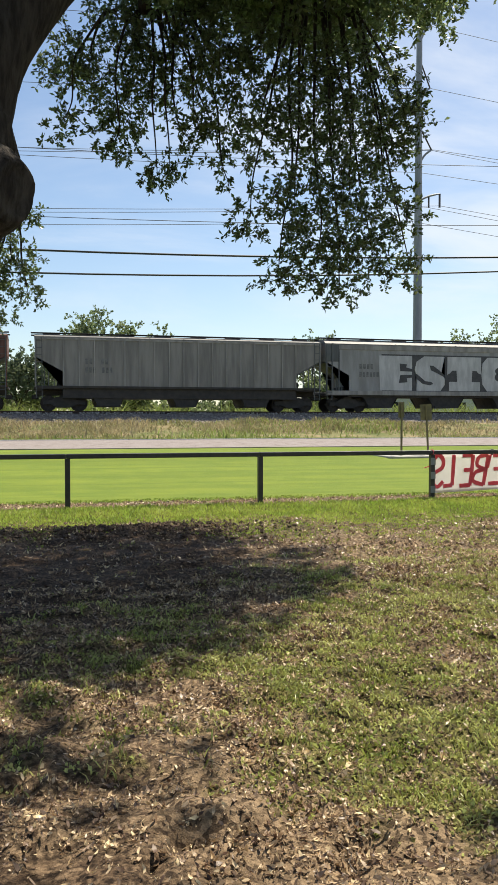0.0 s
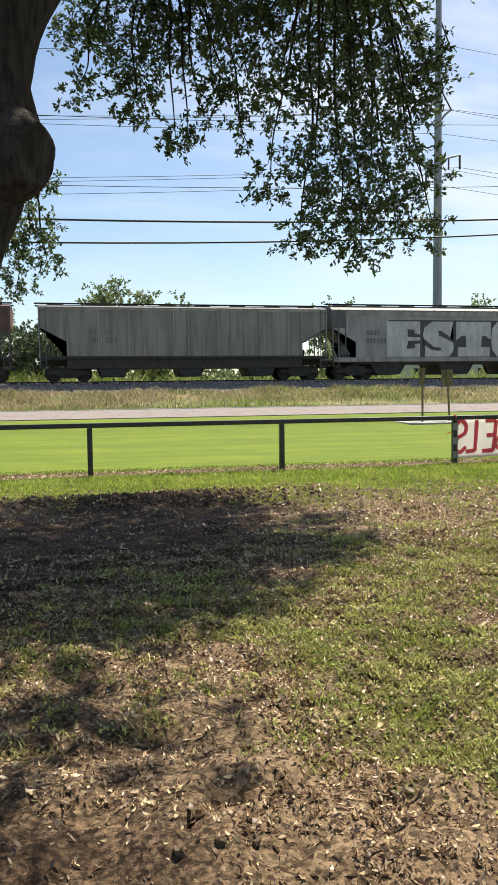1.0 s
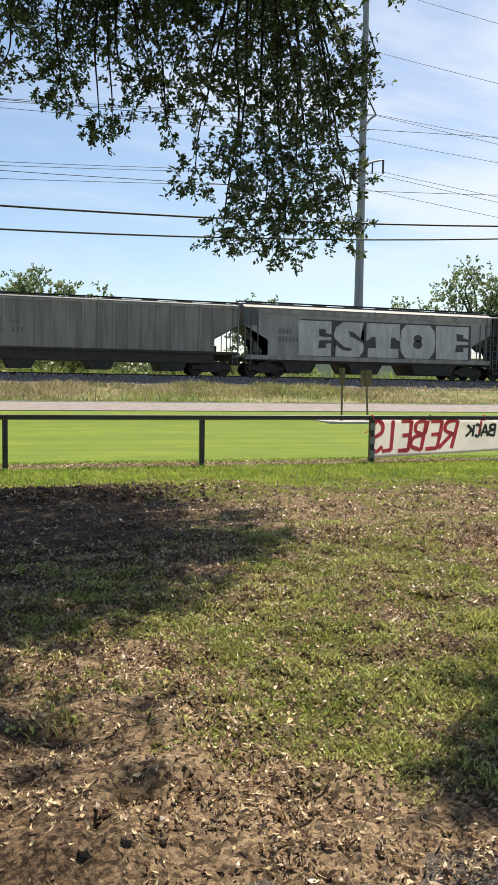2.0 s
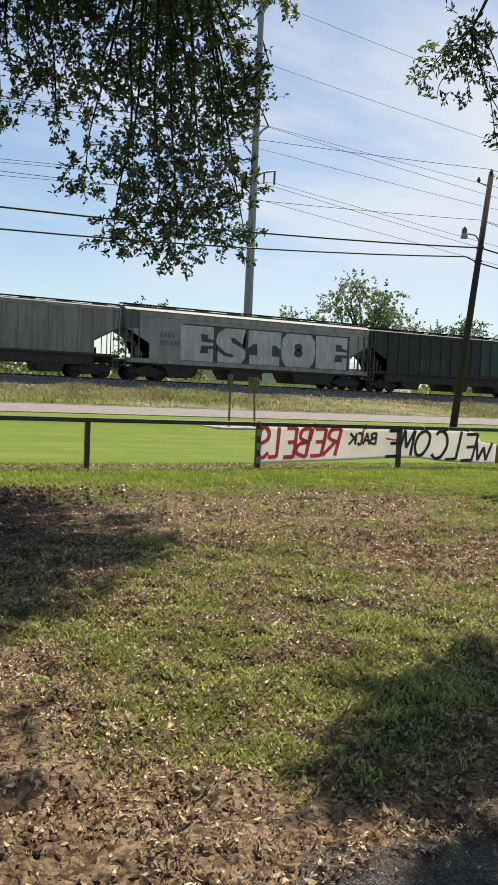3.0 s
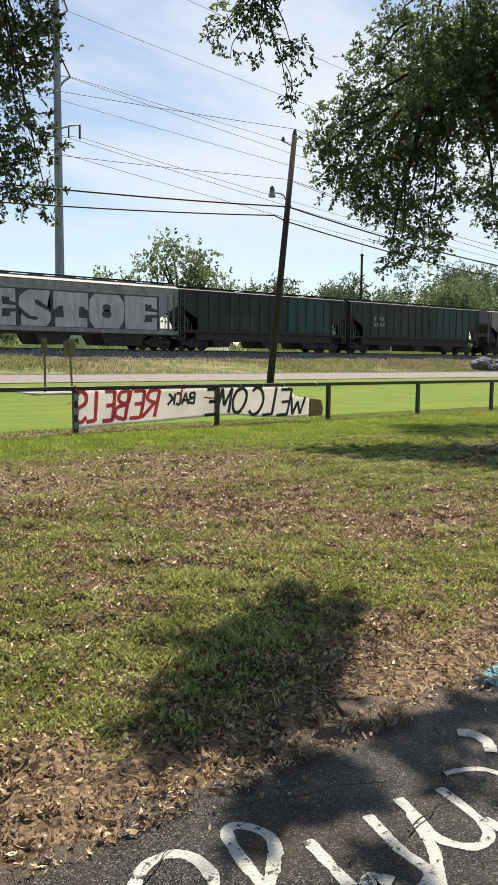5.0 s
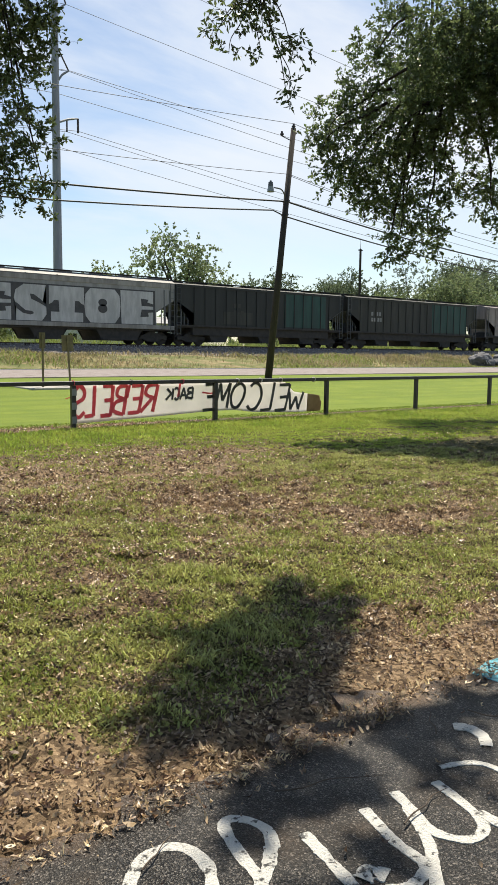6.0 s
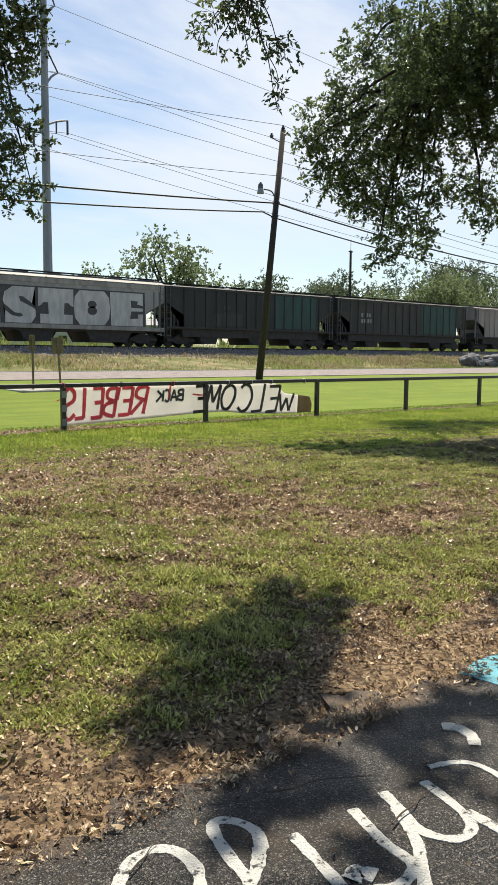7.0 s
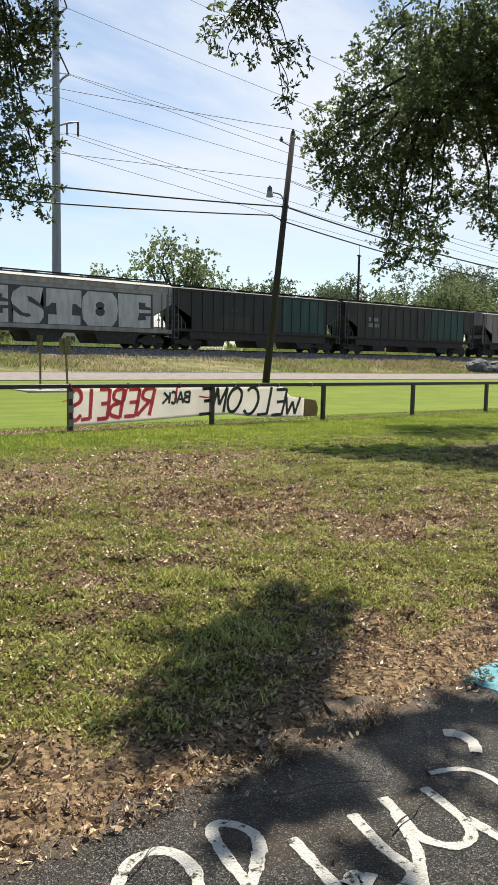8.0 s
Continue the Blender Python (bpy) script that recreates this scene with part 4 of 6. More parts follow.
def graffiti(car, L):
    """Five big silver block letters with black edges across the smooth side."""
    W = 1.53
    # the bars of each letter are silver, the counters black
    E_fill = [(0, 1), (1, 1), (1, 0), (0.03, 0)]
    E_holes = [[(0.62, 0.78), (0.84, 0.76), (0.82, 0.67), (1.03, 0.62), (1.03, 0.55), (0.64, 0.56)], [(0.64, 0.45), (1.03, 0.46), (1.03, 0.38), (0.84, 0.36), (0.86, 0.24), (0.60, 0.22)]]
    S_fill = [(0.30, 1), (0.97, 1), (0.97, 0.66), (0.86, 0.52), (0.98, 0.36), (0.98, 0.18), (0.84, 0), (0.06, 0), (0.06, 0.42), (0.0, 0.62), (0.06, 0.84)]
    S_holes = [[(0.48, 0.74), (0.60, 0.73), (0.80, 0.60), (0.97, 0.46), (0.97, 0.40), (0.76, 0.50), (0.52, 0.60)],
               [(0.0, 0.52), (0.10, 0.46), (0.34, 0.28), (0.54, 0.26), (0.60, 0.20), (0.48, 0.16), (0.26, 0.20), (0.06, 0.34)]]
    T_fill = [(0, 1), (1, 1), (1, 0.60), (0, 0.60)]
    T_strokes = [[(0.27, 0.60), (0.74, 0.60), (0.72, 0.27), (0.29, 0.27)], [(0.05, 0.27), (0.97, 0.27), (0.97, 0), (0.05, 0)],
                 [(0, 0.60), (0.14, 0.60), (0.08, 0.52), (0, 0.48)], [(0.86, 0.60), (1, 0.60), (1, 0.50), (0.92, 0.53)]]
    O_fill = [(0.14, 1), (0.86, 1), (1.0, 0.82), (1.03, 0.5), (1.0, 0.2), (0.86, 0), (0.14, 0), (0.0, 0.2), (-0.03, 0.5), (0.0, 0.82)]
    O_holes = [ring(0.5, 0.60, 0.13, 0.11, 14), ring(0.5, 0.42, 0.14, 0.13, 14)]
    x0 = 11.34 + L / 2
    spans = [(15.05, 17.45, E_fill, E_holes), (17.62, 19.90, S_fill, S_holes), (20.02, 22.58, T_fill, []), (22.66, 25.30, O_fill, O_holes), (25.36, 28.05, E_fill, E_holes)]
    lo, hi = 1.36, 3.76
    on_side(car, "graffiti_backing", [(15.30 - x0, lo), (28.25 - x0, lo), (28.2 - x0, hi + 0.04), (15.24 - x0, hi + 0.04)], "black_spray", -W - 0.004, 0.008, "black sprayed outline")
    for xa, xb, fill, holes in spans:
        put = lambda poly: [(xa - x0 + u * (xb - xa) * 0.99 + 0.01, lo + 0.05 + w * (hi - lo - 0.10)) for u, w in poly]
        letter = on_side(car, "graffiti_letter", put(fill), "silver", -W - 0.013, 0.008, "silver sprayed block letter")
        for stroke in (T_strokes if fill is T_fill else ()):
            on_side(letter, "stroke", put(stroke), "silver", -W - 0.013, 0.008)
        for hole in holes:
            on_side(letter, "counter", put(hole), "black_spray", -W - 0.022, 0.008, "black letter counter")


CARS = []


def build_train():
    specs = [(-17.3, 17.6), (2.03, 17.9), (20.64, 18.6), (38.68, 17.4), (57.3, 18.8), (77.3, 17.9)]
    for i, (cx, L) in enumerate(specs):
        if i == 0:
            made = hopper_car(L, "car_brown", "car_brown", "oxide red covered hopper car of a freight train", roof="car_brown")
        elif i == 1:
            made = hopper_car(L, "car_grey", "car_rib", "grimy grey ribbed covered hopper car on the track",
                              stencil=(-6.0, 2.82, "dark_marking", ((0.16, 0.16, -0.35, 0.16, 0.16), (0.14, 0.14, 0.14, -0.22, 0.14, 0.14, 0.14))))
        elif i == 2:
            made = hopper_car(L, "car_pale", "car_rib", "pale grey smooth-sided covered hopper car with silver graffiti", smooth_side=True, gap=0.96, dips=((-6.3, -4.5), (-1.6, 0.4), (3.25, 6.3)), slant=0.42,
                              stencil=(-6.95, 2.80, "dark_marking", ((0.17, 0.17, 0.17, 0.17), (0.15, 0.15, 0.15, 0.15, 0.15, 0.15))))
            graffiti(made[0], L)
        elif i == 3:
            # dark green side with a teal rectangle over its right half
            made = hopper_car(L, "car_dark", "car_dark", "dark green covered hopper car with a teal panel", roof="car_dark", ribs=15,
                              patches=((1.95, 6.6, 1.6, 4.26, "car_teal", "teal green panel"), (-4.3, -1.4, 1.65, 2.6, "car_rust", "rusty brown panel")),
                              stencil=(-3.3, 2.92, "car_rust", ((0.3, 0.3), (0.28, -0.2, 0.3))))
        elif i == 4:
            made = hopper_car(L, "car_rust", "car_rust", "rusty brown and teal ribbed covered hopper car", roof="car_rust", ribs=16,
                              patches=((2.3, 7.7, 1.6, 4.26, "car_teal", "teal green panel"), (-9.3, -8.0, 3.3, 4.26, "car_dark", "")),
                              stencil=(-6.3, 2.92, "pale_marking", ((0.26, -0.2, 0.26, 0.26), (0.26, 0.2, -0.1, 0.26, 0.2))))
        else:
            made = hopper_car(L, "car_tan", "car_tan", "faded tan ribbed covered hopper car", roof="car_tan")
        car, wheels = made
        CARS.append((car, wheels, cx))


build_train()


# ---- paint on the lot ----
def ribbon(points, width, z, h):
    """A flat painted stroke with worn, uneven sides."""
    pts = spline([(x, y, 0) for x, y in points], 16)
    bm = bmesh.new()
    rows = []
    for i, p in enumerate(pts):
        d = pts[min(i + 1, len(pts) - 1)] - pts[max(i - 1, 0)]
        s = Vector((-d.y, d.x, 0)).normalized()
        w = width * (0.38 + 0.14 * float(field(p.x, p.y, 21.0)) + 0.13 * float(field(p.x + 3, p.y, 85.0)))
        if i in (0, len(pts) - 1):
            w *= 0.7
        rows.append([bm.verts.new(p + s * w * k + Vector((0, 0, zz))) for k, zz in ((1, z), (1, z + h), (-1, z + h), (-1, z))])
    for a, b in zip(rows, rows[1:]):
        for k in range(3):
            bm.faces.new((a[k], b[k], b[k + 1], a[k + 1]))
    return bm


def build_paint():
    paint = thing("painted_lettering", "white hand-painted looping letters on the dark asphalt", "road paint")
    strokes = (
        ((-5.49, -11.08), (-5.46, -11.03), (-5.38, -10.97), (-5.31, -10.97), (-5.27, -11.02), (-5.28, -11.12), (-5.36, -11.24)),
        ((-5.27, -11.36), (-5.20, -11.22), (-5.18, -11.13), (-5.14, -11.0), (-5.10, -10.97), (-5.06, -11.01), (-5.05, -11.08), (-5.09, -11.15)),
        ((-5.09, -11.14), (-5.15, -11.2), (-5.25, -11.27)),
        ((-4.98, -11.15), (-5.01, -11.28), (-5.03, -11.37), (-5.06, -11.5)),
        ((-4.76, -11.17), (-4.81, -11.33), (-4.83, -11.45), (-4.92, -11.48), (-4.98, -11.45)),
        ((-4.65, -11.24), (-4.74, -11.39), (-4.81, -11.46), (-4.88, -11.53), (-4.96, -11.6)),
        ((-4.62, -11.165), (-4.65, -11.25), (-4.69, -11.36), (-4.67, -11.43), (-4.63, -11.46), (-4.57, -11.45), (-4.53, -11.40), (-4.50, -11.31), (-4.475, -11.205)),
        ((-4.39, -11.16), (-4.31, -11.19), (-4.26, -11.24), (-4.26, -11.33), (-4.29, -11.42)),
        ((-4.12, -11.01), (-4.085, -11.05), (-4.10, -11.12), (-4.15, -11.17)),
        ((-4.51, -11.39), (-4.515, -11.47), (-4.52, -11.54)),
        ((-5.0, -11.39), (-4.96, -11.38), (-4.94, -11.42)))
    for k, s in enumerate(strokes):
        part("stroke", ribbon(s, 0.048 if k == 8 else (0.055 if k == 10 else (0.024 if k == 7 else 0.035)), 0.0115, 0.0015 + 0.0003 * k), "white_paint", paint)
    bm = bmesh.new()
    poly = [(-3.66, -10.76), (-3.5, -10.72), (-3.2, -10.74), (-2.6, -10.76), (-2.6, -11.5), (-3.2, -11.45), (-3.5, -11.18), (-3.64, -10.93)]
    lo = [bm.verts.new((x, y, 0.012)) for x, y in poly]
    hi = [bm.verts.new((x, y, 0.0145)) for x, y in poly]
    bm.faces.new(hi)
    for i in range(len(poly)):
        j = (i + 1) % len(poly)
        bm.faces.new((lo[i], lo[j], hi[j], hi[i]))
    patch = part("painted_patch", bm, "blue_paint", None, "light blue painted patch on the asphalt edge")
    tagged(patch, category="road paint")


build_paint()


# ---- poles, wires, signs ----
def sagging(a, b, sag, n=24):
    a, b = Vector(a), Vector(b)
    return [a.lerp(b, k / n) - Vector((0, 0, 4 * sag * (k / n) * (1 - k / n))) for k in range(n + 1)]


def cable(name, runs, r, material, label, category="cable"):
    e = thing(name, label, category)
    for pts in runs:
        vs, fs = tube_data(pts, [r] * len(pts), 6)
        obj("span", smooth(mesh_from("span", vs, fs, material)), e)
    return e


def build_tower():
    x, y = 36.35, 75.0
    t = thing("transmission_pole", "tall grey steel transmission pole with short bent arms", "utility pole")
    bm = bmesh.new()
    rod(bm, (x, y, 0.9), (x + 0.1, y, 52.0), 0.58, 0.30, n=12)
    part("shaft", bm, "galvanised", t)
    for z, reach, drop in ((40.3, 1.45, 3.0), (33.1, 1.7, 2.6), (28.1, 2.8, 1.6), (47.5, 1.5, 3.0)):
        pts = spline([(x + 0.3, y, z - drop * 0.55), (x + reach * 0.55, y, z - drop * 0.2), (x + reach, y, z)], 5)
        vs, fs = tube_data(pts, [0.13] * (len(pts) - 3) + [0.1, 0.09, 0.08], 8)
        obj("arm", mesh_from("arm", vs, fs, "galvanised"), t)
        bm = bmesh.new()
        if z > 30:
            rod(bm, (x + 0.35, y, z + drop * 0.9), (x + reach, y, z + 0.05), 0.09, n=8)
        else:
            rod(bm, (x + reach, y, z), (x + reach, y, z - 1.6), 0.13, n=8)
            part("insulator", rod(bmesh.new(), (x + reach * 0.5, y, z - 0.5), (x + reach * 0.5, y, z - 1.7), 0.1, n=8), "porcelain", t, "string of dark insulators")
            part("insulator", rod(bmesh.new(), (x - 1.4, y, z - 2.2), (x - 1.4, y, z - 3.6), 0.13, n=8), "porcelain", t, "string of dark insulators")
            part("arm", rod(bmesh.new(), (x - 1.5, y, z - 2.1), (x, y, z - 1.7), 0.1, n=8), "galvanised", t)
        part("insulator", bm, "porcelain", t, "string of dark insulators")
    L, R = -170.0, 260.0
    for name, px, z, zl, zr, sl, sr in (("power_line", 1.45, 40.3, 39.5, 34.5, 5.5, 3.5), ("power_line", 1.7, 33.1, 33.0, 22.5, 5.0, 2.5), ("power_line", 1.7, 33.2, 31.0, 32.5, 5.0, 3.0),
                                        ("power_line", 2.8, 26.7, 25.0, 13.0, 4.2, 2.0), ("power_line", 1.4, 26.4, 24.0, 10.0, 4.2, 2.0), ("power_line", -1.4, 24.7, 23.0, 8.0, 4.0, 1.5),
                                        ("power_line", 0.2, 30.4, 31.0, 27.0, 2.5, 2.5), ("power_line", 1.5, 47.5, 47.0, 40.0, 5.0, 3.5)):
        cable(name, [sagging((L, y, zl), (x + px, y, z), sl), sagging((x + px, y, z), (R, y, zr), sr)], 0.028, "far_wire", "thin grey power line strung from the steel pole")


def build_utility_pole():
    t = thing("utility_pole", "leaning weathered wooden utility pole with a street lamp", "utility pole")
    foot, top = Vector((17.18, 15.0, -0.4)), Vector((18.55, 15.0, 11.32))
    bm = rod(bmesh.new(), foot, top, 0.17, 0.115, n=14)
    part("shaft", bm, "pole_wood", t, shade=True)
    at = lambda z: foot.lerp(top, (z - foot.z) / (top.z - foot.z))
    arm = spline([at(8.15), at(8.15) + Vector((-0.35, -0.1, 0.38)), at(8.15) + Vector((-0.85, -0.15, 0.42))], 6)
    vs, fs = tube_data(arm, [0.03] * len(arm), 8)
    obj("lamp_arm", mesh_from("lamp_arm", vs, fs, "lamp_grey"), t)
    head = Vector((17.12, 14.85, 8.6))
    bm = rod(bmesh.new(), head + Vector((0, 0, 0.17)), head + Vector((0, 0, -0.02)), 0.10, 0.12, n=12)
    rod(bm, head + Vector((0, 0, 0.24)), head + Vector((0, 0, 0.16)), 0.04, 0.06, n=10)
    part("lamp_housing", bm, "lamp_grey", t, "grey street lamp housing")
    bm = rod(bmesh.new(), head + Vector((0, 0, -0.02)), head + Vector((0, 0, -0.24)), 0.12, 0.16, n=16)
    part("lamp_refractor", bm, "glass_lens", t, "bell-shaped lamp glass")
    bm = rod(bmesh.new(), at(10.75), at(10.75) + Vector((-0.62, 0, 0.12)), 0.022, n=8)
    part("bracket", bm, "black_steel", t)
    for p in (at(10.75) + Vector((-0.62, 0, 0.12)), top):
        bm = rod(bmesh.new(), p, p + Vector((0, 0, 0.2)), 0.065, 0.045, n=10)
        rod(bm, p + Vector((0, 0, 0.06)), p + Vector((0, 0, 0.1)), 0.09, n=10)
        part("insulator", bm, "porcelain", t, "dark pin insulator")
    for z in (8.1, 7.5):
        part("clamp", rod(bmesh.new(), at(z) + Vector((0, -0.2, 0)), at(z) + Vector((0, 0.2, 0)), 0.05, n=8), "black_steel", t)
    # trunk cables and service wires
    cable("trunk_cable", [sagging((-42, 15, 8.3), at(8.1), 1.28), sagging(at(8.1), (62, 15, 7.4), 1.15)], 0.034, "cable", "thick black cable bundle strung on the pole")
    cable("trunk_cable", [sagging((-42, 15, 7.6), (17.4, 15, 7.63), 1.48) + [at(7.45)], sagging(at(7.45), (62, 15, 6.2), 1.0)], 0.030, "cable", "thick black cable bundle strung on the pole")
    cable("service_wire", [sagging((-42, 15, 8.6), at(9.3), 1.0), sagging(at(9.3), (62, 15, 8.2), 1.2)], 0.011, "cable", "thin black wire strung on the pole")
    cable("service_wire", [sagging((-42, 15, 10.6), top + Vector((0, 0, 0.2)), 0.9), sagging(top + Vector((0, 0, 0.2)), (62, 15, 9.6), 1.0)], 0.011, "cable", "thin black wire strung on the pole")
    cable("service_wire", [sagging(at(9.25), (62, 16.5, 7.4), 1.0)], 0.012, "cable", "thin black wire strung on the pole")


def build_far_pole():
    x, y = 103.0, 90.0
    t = thing("distant_pole", "slim dark pole standing beyond the tracks", "utility pole")
    part("shaft", rod(bmesh.new(), (x, y, 0.9), (x, y, 20.3), 0.28, 0.2, n=10), "pole_wood", t)
    part("cross_piece", boxed(x - 0.5, x + 0.5, y - 0.08, y + 0.08, 20.0, 20.2), "pole_wood", t)
    part("spike", rod(bmesh.new(), (x, y, 20.2), (x, y, 22.2), 0.05, 0.03, n=6), "pole_wood", t)


def build_sign(x, y, top, panel, lean, label):
    z0 = float(height(x, y))
    t = thing("road_sign", label, "sign", "road signs by the lawn", at=(x, y, z0))
    t.rotation_euler = (0, radians(lean), radians(-4))
    w, h = panel
    part("post", boxed(-0.03, 0.03, -0.02, 0.02, -0.3, top - z0 - 0.02, bevel=0.004), "sign_back", t, "rusty steel channel post")
    part("panel", boxed(-w / 2, w / 2, 0.021, 0.026, top - z0 - h, top - z0), "sign_back", t, "bare back of the sign plate")


build_tower()
build_utility_pole()
build_far_pole()
build_sign(4.75, 11.4, 1.93, (0.20, 0.50), 0, "small road sign on a slim post seen from behind")
build_sign(5.85, 11.7, 1.87, (0.40, 0.52), -3.0, "square road sign on a leaning post seen from behind")
pad = part("concrete_pad", boxed(4.1, 6.8, 10.7, 12.2, 0.0, 0.205, bevel=0.02), "concrete", None, "pale concrete pad in the mown lawn")
tagged(pad, kind="structure")


# ---- trees ----
def unit(v):
    return v / np.maximum(np.linalg.norm(v, axis=-1, keepdims=True), 1e-9)


def leaf_mesh(name, pos, way, length, width, rs, material):
    """Small folded leaves at pos, pointing along way."""
    n = len(pos)
    side = unit(np.cross(way, unit(rs.randn(n, 3))))
    up = np.cross(side, way)
    ln = (length * (0.65 + 0.6 * rs.rand(n)))[:, None]
    wd = (width * (0.7 + 0.6 * rs.rand(n)))[:, None]
    v = np.empty((n, 4, 3))
    v[:, 0], v[:, 2] = pos, pos + way * ln - up * ln * 0.10
    mid = pos + way * ln * 0.55
    v[:, 1], v[:, 3] = mid + side * wd + up * wd * 0.5, mid - side * wd + up * wd * 0.5
    me = bpy.data.meshes.new(name)
    me.vertices.add(4 * n)
    me.vertices.foreach_set("co", v.reshape(-1))
    tri = (np.arange(n)[:, None] * 4 + np.array([0, 1, 2, 0, 2, 3])).reshape(-1)
    me.loops.add(6 * n)
    me.loops.foreach_set("vertex_index", tri.astype(np.int32))
    me.polygons.add(2 * n)
    me.polygons.foreach_set("loop_start", np.arange(0, 6 * n, 3, dtype=np.int32))
    me.update()
    me.validate()
    me.materials.append(M[material])
    return me


def sprays(clumps, per_area, leaves_each, length, width, seed, reach, droop=0.32):
    """Leaf places and ways on many short drooping sprays that fill the clumps, and the sprays' own lines."""
    rs = np.random.RandomState(seed)
    pos, way, lines = [], [], []
    for cx, cy, cz, r in clumps:
        m = max(4, int(per_area * r * r))
        ball = unit(rs.randn(m, 3)) * (rs.rand(m, 1) ** 0.45)
        start = np.array([cx, cy, cz]) + ball * np.array([r, r, r]) * (0.85 + 0.4 * rs.rand(m, 1))
        d = unit(ball * 0.7 + rs.randn(m, 3) * 0.55 + np.array([0, 0, -droop]))
        ln = reach * (0.5 + rs.rand(m, 1)) * min(1.0, 0.35 + r * 1.6)
        lines += [(a, a + b * c) for a, b, c in zip(start, d, ln)]
        s = rs.rand(m, leaves_each, 1) ** 0.8
        p = start[:, None] + d[:, None] * ln[:, None] * s + rs.randn(m, leaves_each, 3) * 0.012
        w = unit(d[:, None] * 0.55 + rs.randn(m, leaves_each, 3) * 0.75)
        pos.append(p.reshape(-1, 3))
        way.append(w.reshape(-1, 3))
    return np.concatenate(pos), np.concatenate(way), lines, rs


def twig_mesh(lines, r):
    vs, fs = [], []
    for a, b in lines:
        d = Vector(b - a).normalized()
        s = d.orthogonal().normalized()
        u = s.cross(d)
        i = len(vs)
        for p, q in ((a, r), (b, r * 0.35)):
            for k in range(3):
                ang = k * math.tau / 3
                vs.append(Vector(p) + (s * math.cos(ang) + u * math.sin(ang)) * q)
        fs += [(i + k, i + (k + 1) % 3, i + 3 + (k + 1) % 3, i + 3 + k) for k in range(3)]
    return mesh_from("brushwood", vs, fs, "twig")


def limb(parent, points, r0, r1, name="limb", material="bark", n=10, knots=0.0, label=""):
    pts = spline(points, 6)
    radii = [r0 + (r1 - r0) * i / (len(pts) - 1) for i in range(len(pts))]
    vs, fs = tube_data(pts, radii, n)
    if knots:
        out = []
        for i, v in enumerate(vs):
            c = pts[i // n]
            d = v - c
            out.append(c + d * (1 + knots * (noise.noise(v * 2.2) + 0.5 * noise.noise(v * 6.0))))
        vs = out
    return obj(name, smooth(mesh_from(name, vs, fs, material)), parent, label)


def arch(a, b, lift, rnd, wob=0.15):
    a, b = Vector(a), Vector(b)
    pts = [a]
    for k in (0.3, 0.6, 0.85):
        pts.append(a.lerp(b, k) + Vector((rnd.uniform(-wob, wob), rnd.uniform(-wob, wob), lift * math.sin(math.pi * k) + rnd.uniform(-wob, wob))))
    return pts + [b]


CURTAIN = ((-4.54, -4.57, 4.89, 0.42), (-3.94, -4.71, 4.88, 0.48), (-3.21, -4.67, 4.90, 0.46), (-4.34, -4.87, 4.17, 0.27), (-3.63, -4.82, 4.21, 0.44), (-2.92, -4.78, 4.27, 0.33),
           (-4.04, -4.98, 3.51, 0.30), (-4.47, -4.89, 3.38, 0.19), (-3.43, -4.91, 3.59, 0.42), (-2.88, -4.84, 3.53, 0.23), (-3.77, -4.87, 3.04, 0.33), (-4.16, -4.80, 2.80, 0.19),
           (-3.14, -4.81, 3.07, 0.28), (-2.76, -4.91, 2.93, 0.15), (-3.56, -4.94, 2.72, 0.19), (-2.86, -4.98, 4.53, 0.22))
FRINGE = ((-6.04, -3.69, 5.19, 0.37), (-5.59, -3.82, 4.83, 0.38), (-5.06, -3.92, 5.12, 0.36), (-5.72, -3.92, 4.32, 0.22), (-5.27, -4.05, 3.98, 0.15), (-6.26, -3.68, 4.54, 0.18), (-4.82, -4.23, 4.45, 0.17),
          (-5.5, -3.9, 5.5, 0.45), (-4.75, -4.3, 5.45, 0.40),
          (-4.62, -4.05, 4.27, 0.17), (-5.14, -4.05, 4.00, 0.14), (-4.96, -4.05, 4.40, 0.20), (-4.34, -4.05, 4.46, 0.16), (-4.50, -4.05, 3.93, 0.07))
LOW = ((-6.78, -2.10, 3.37, 0.30), (-6.62, -2.17, 2.92, 0.16), (-7.00, -2.10, 2.68, 0.19), (-7.09, -2.04, 3.17, 0.26), (-6.59, -2.11, 3.86, 0.13), (-7.25, -2.2, 3.9, 0.4))
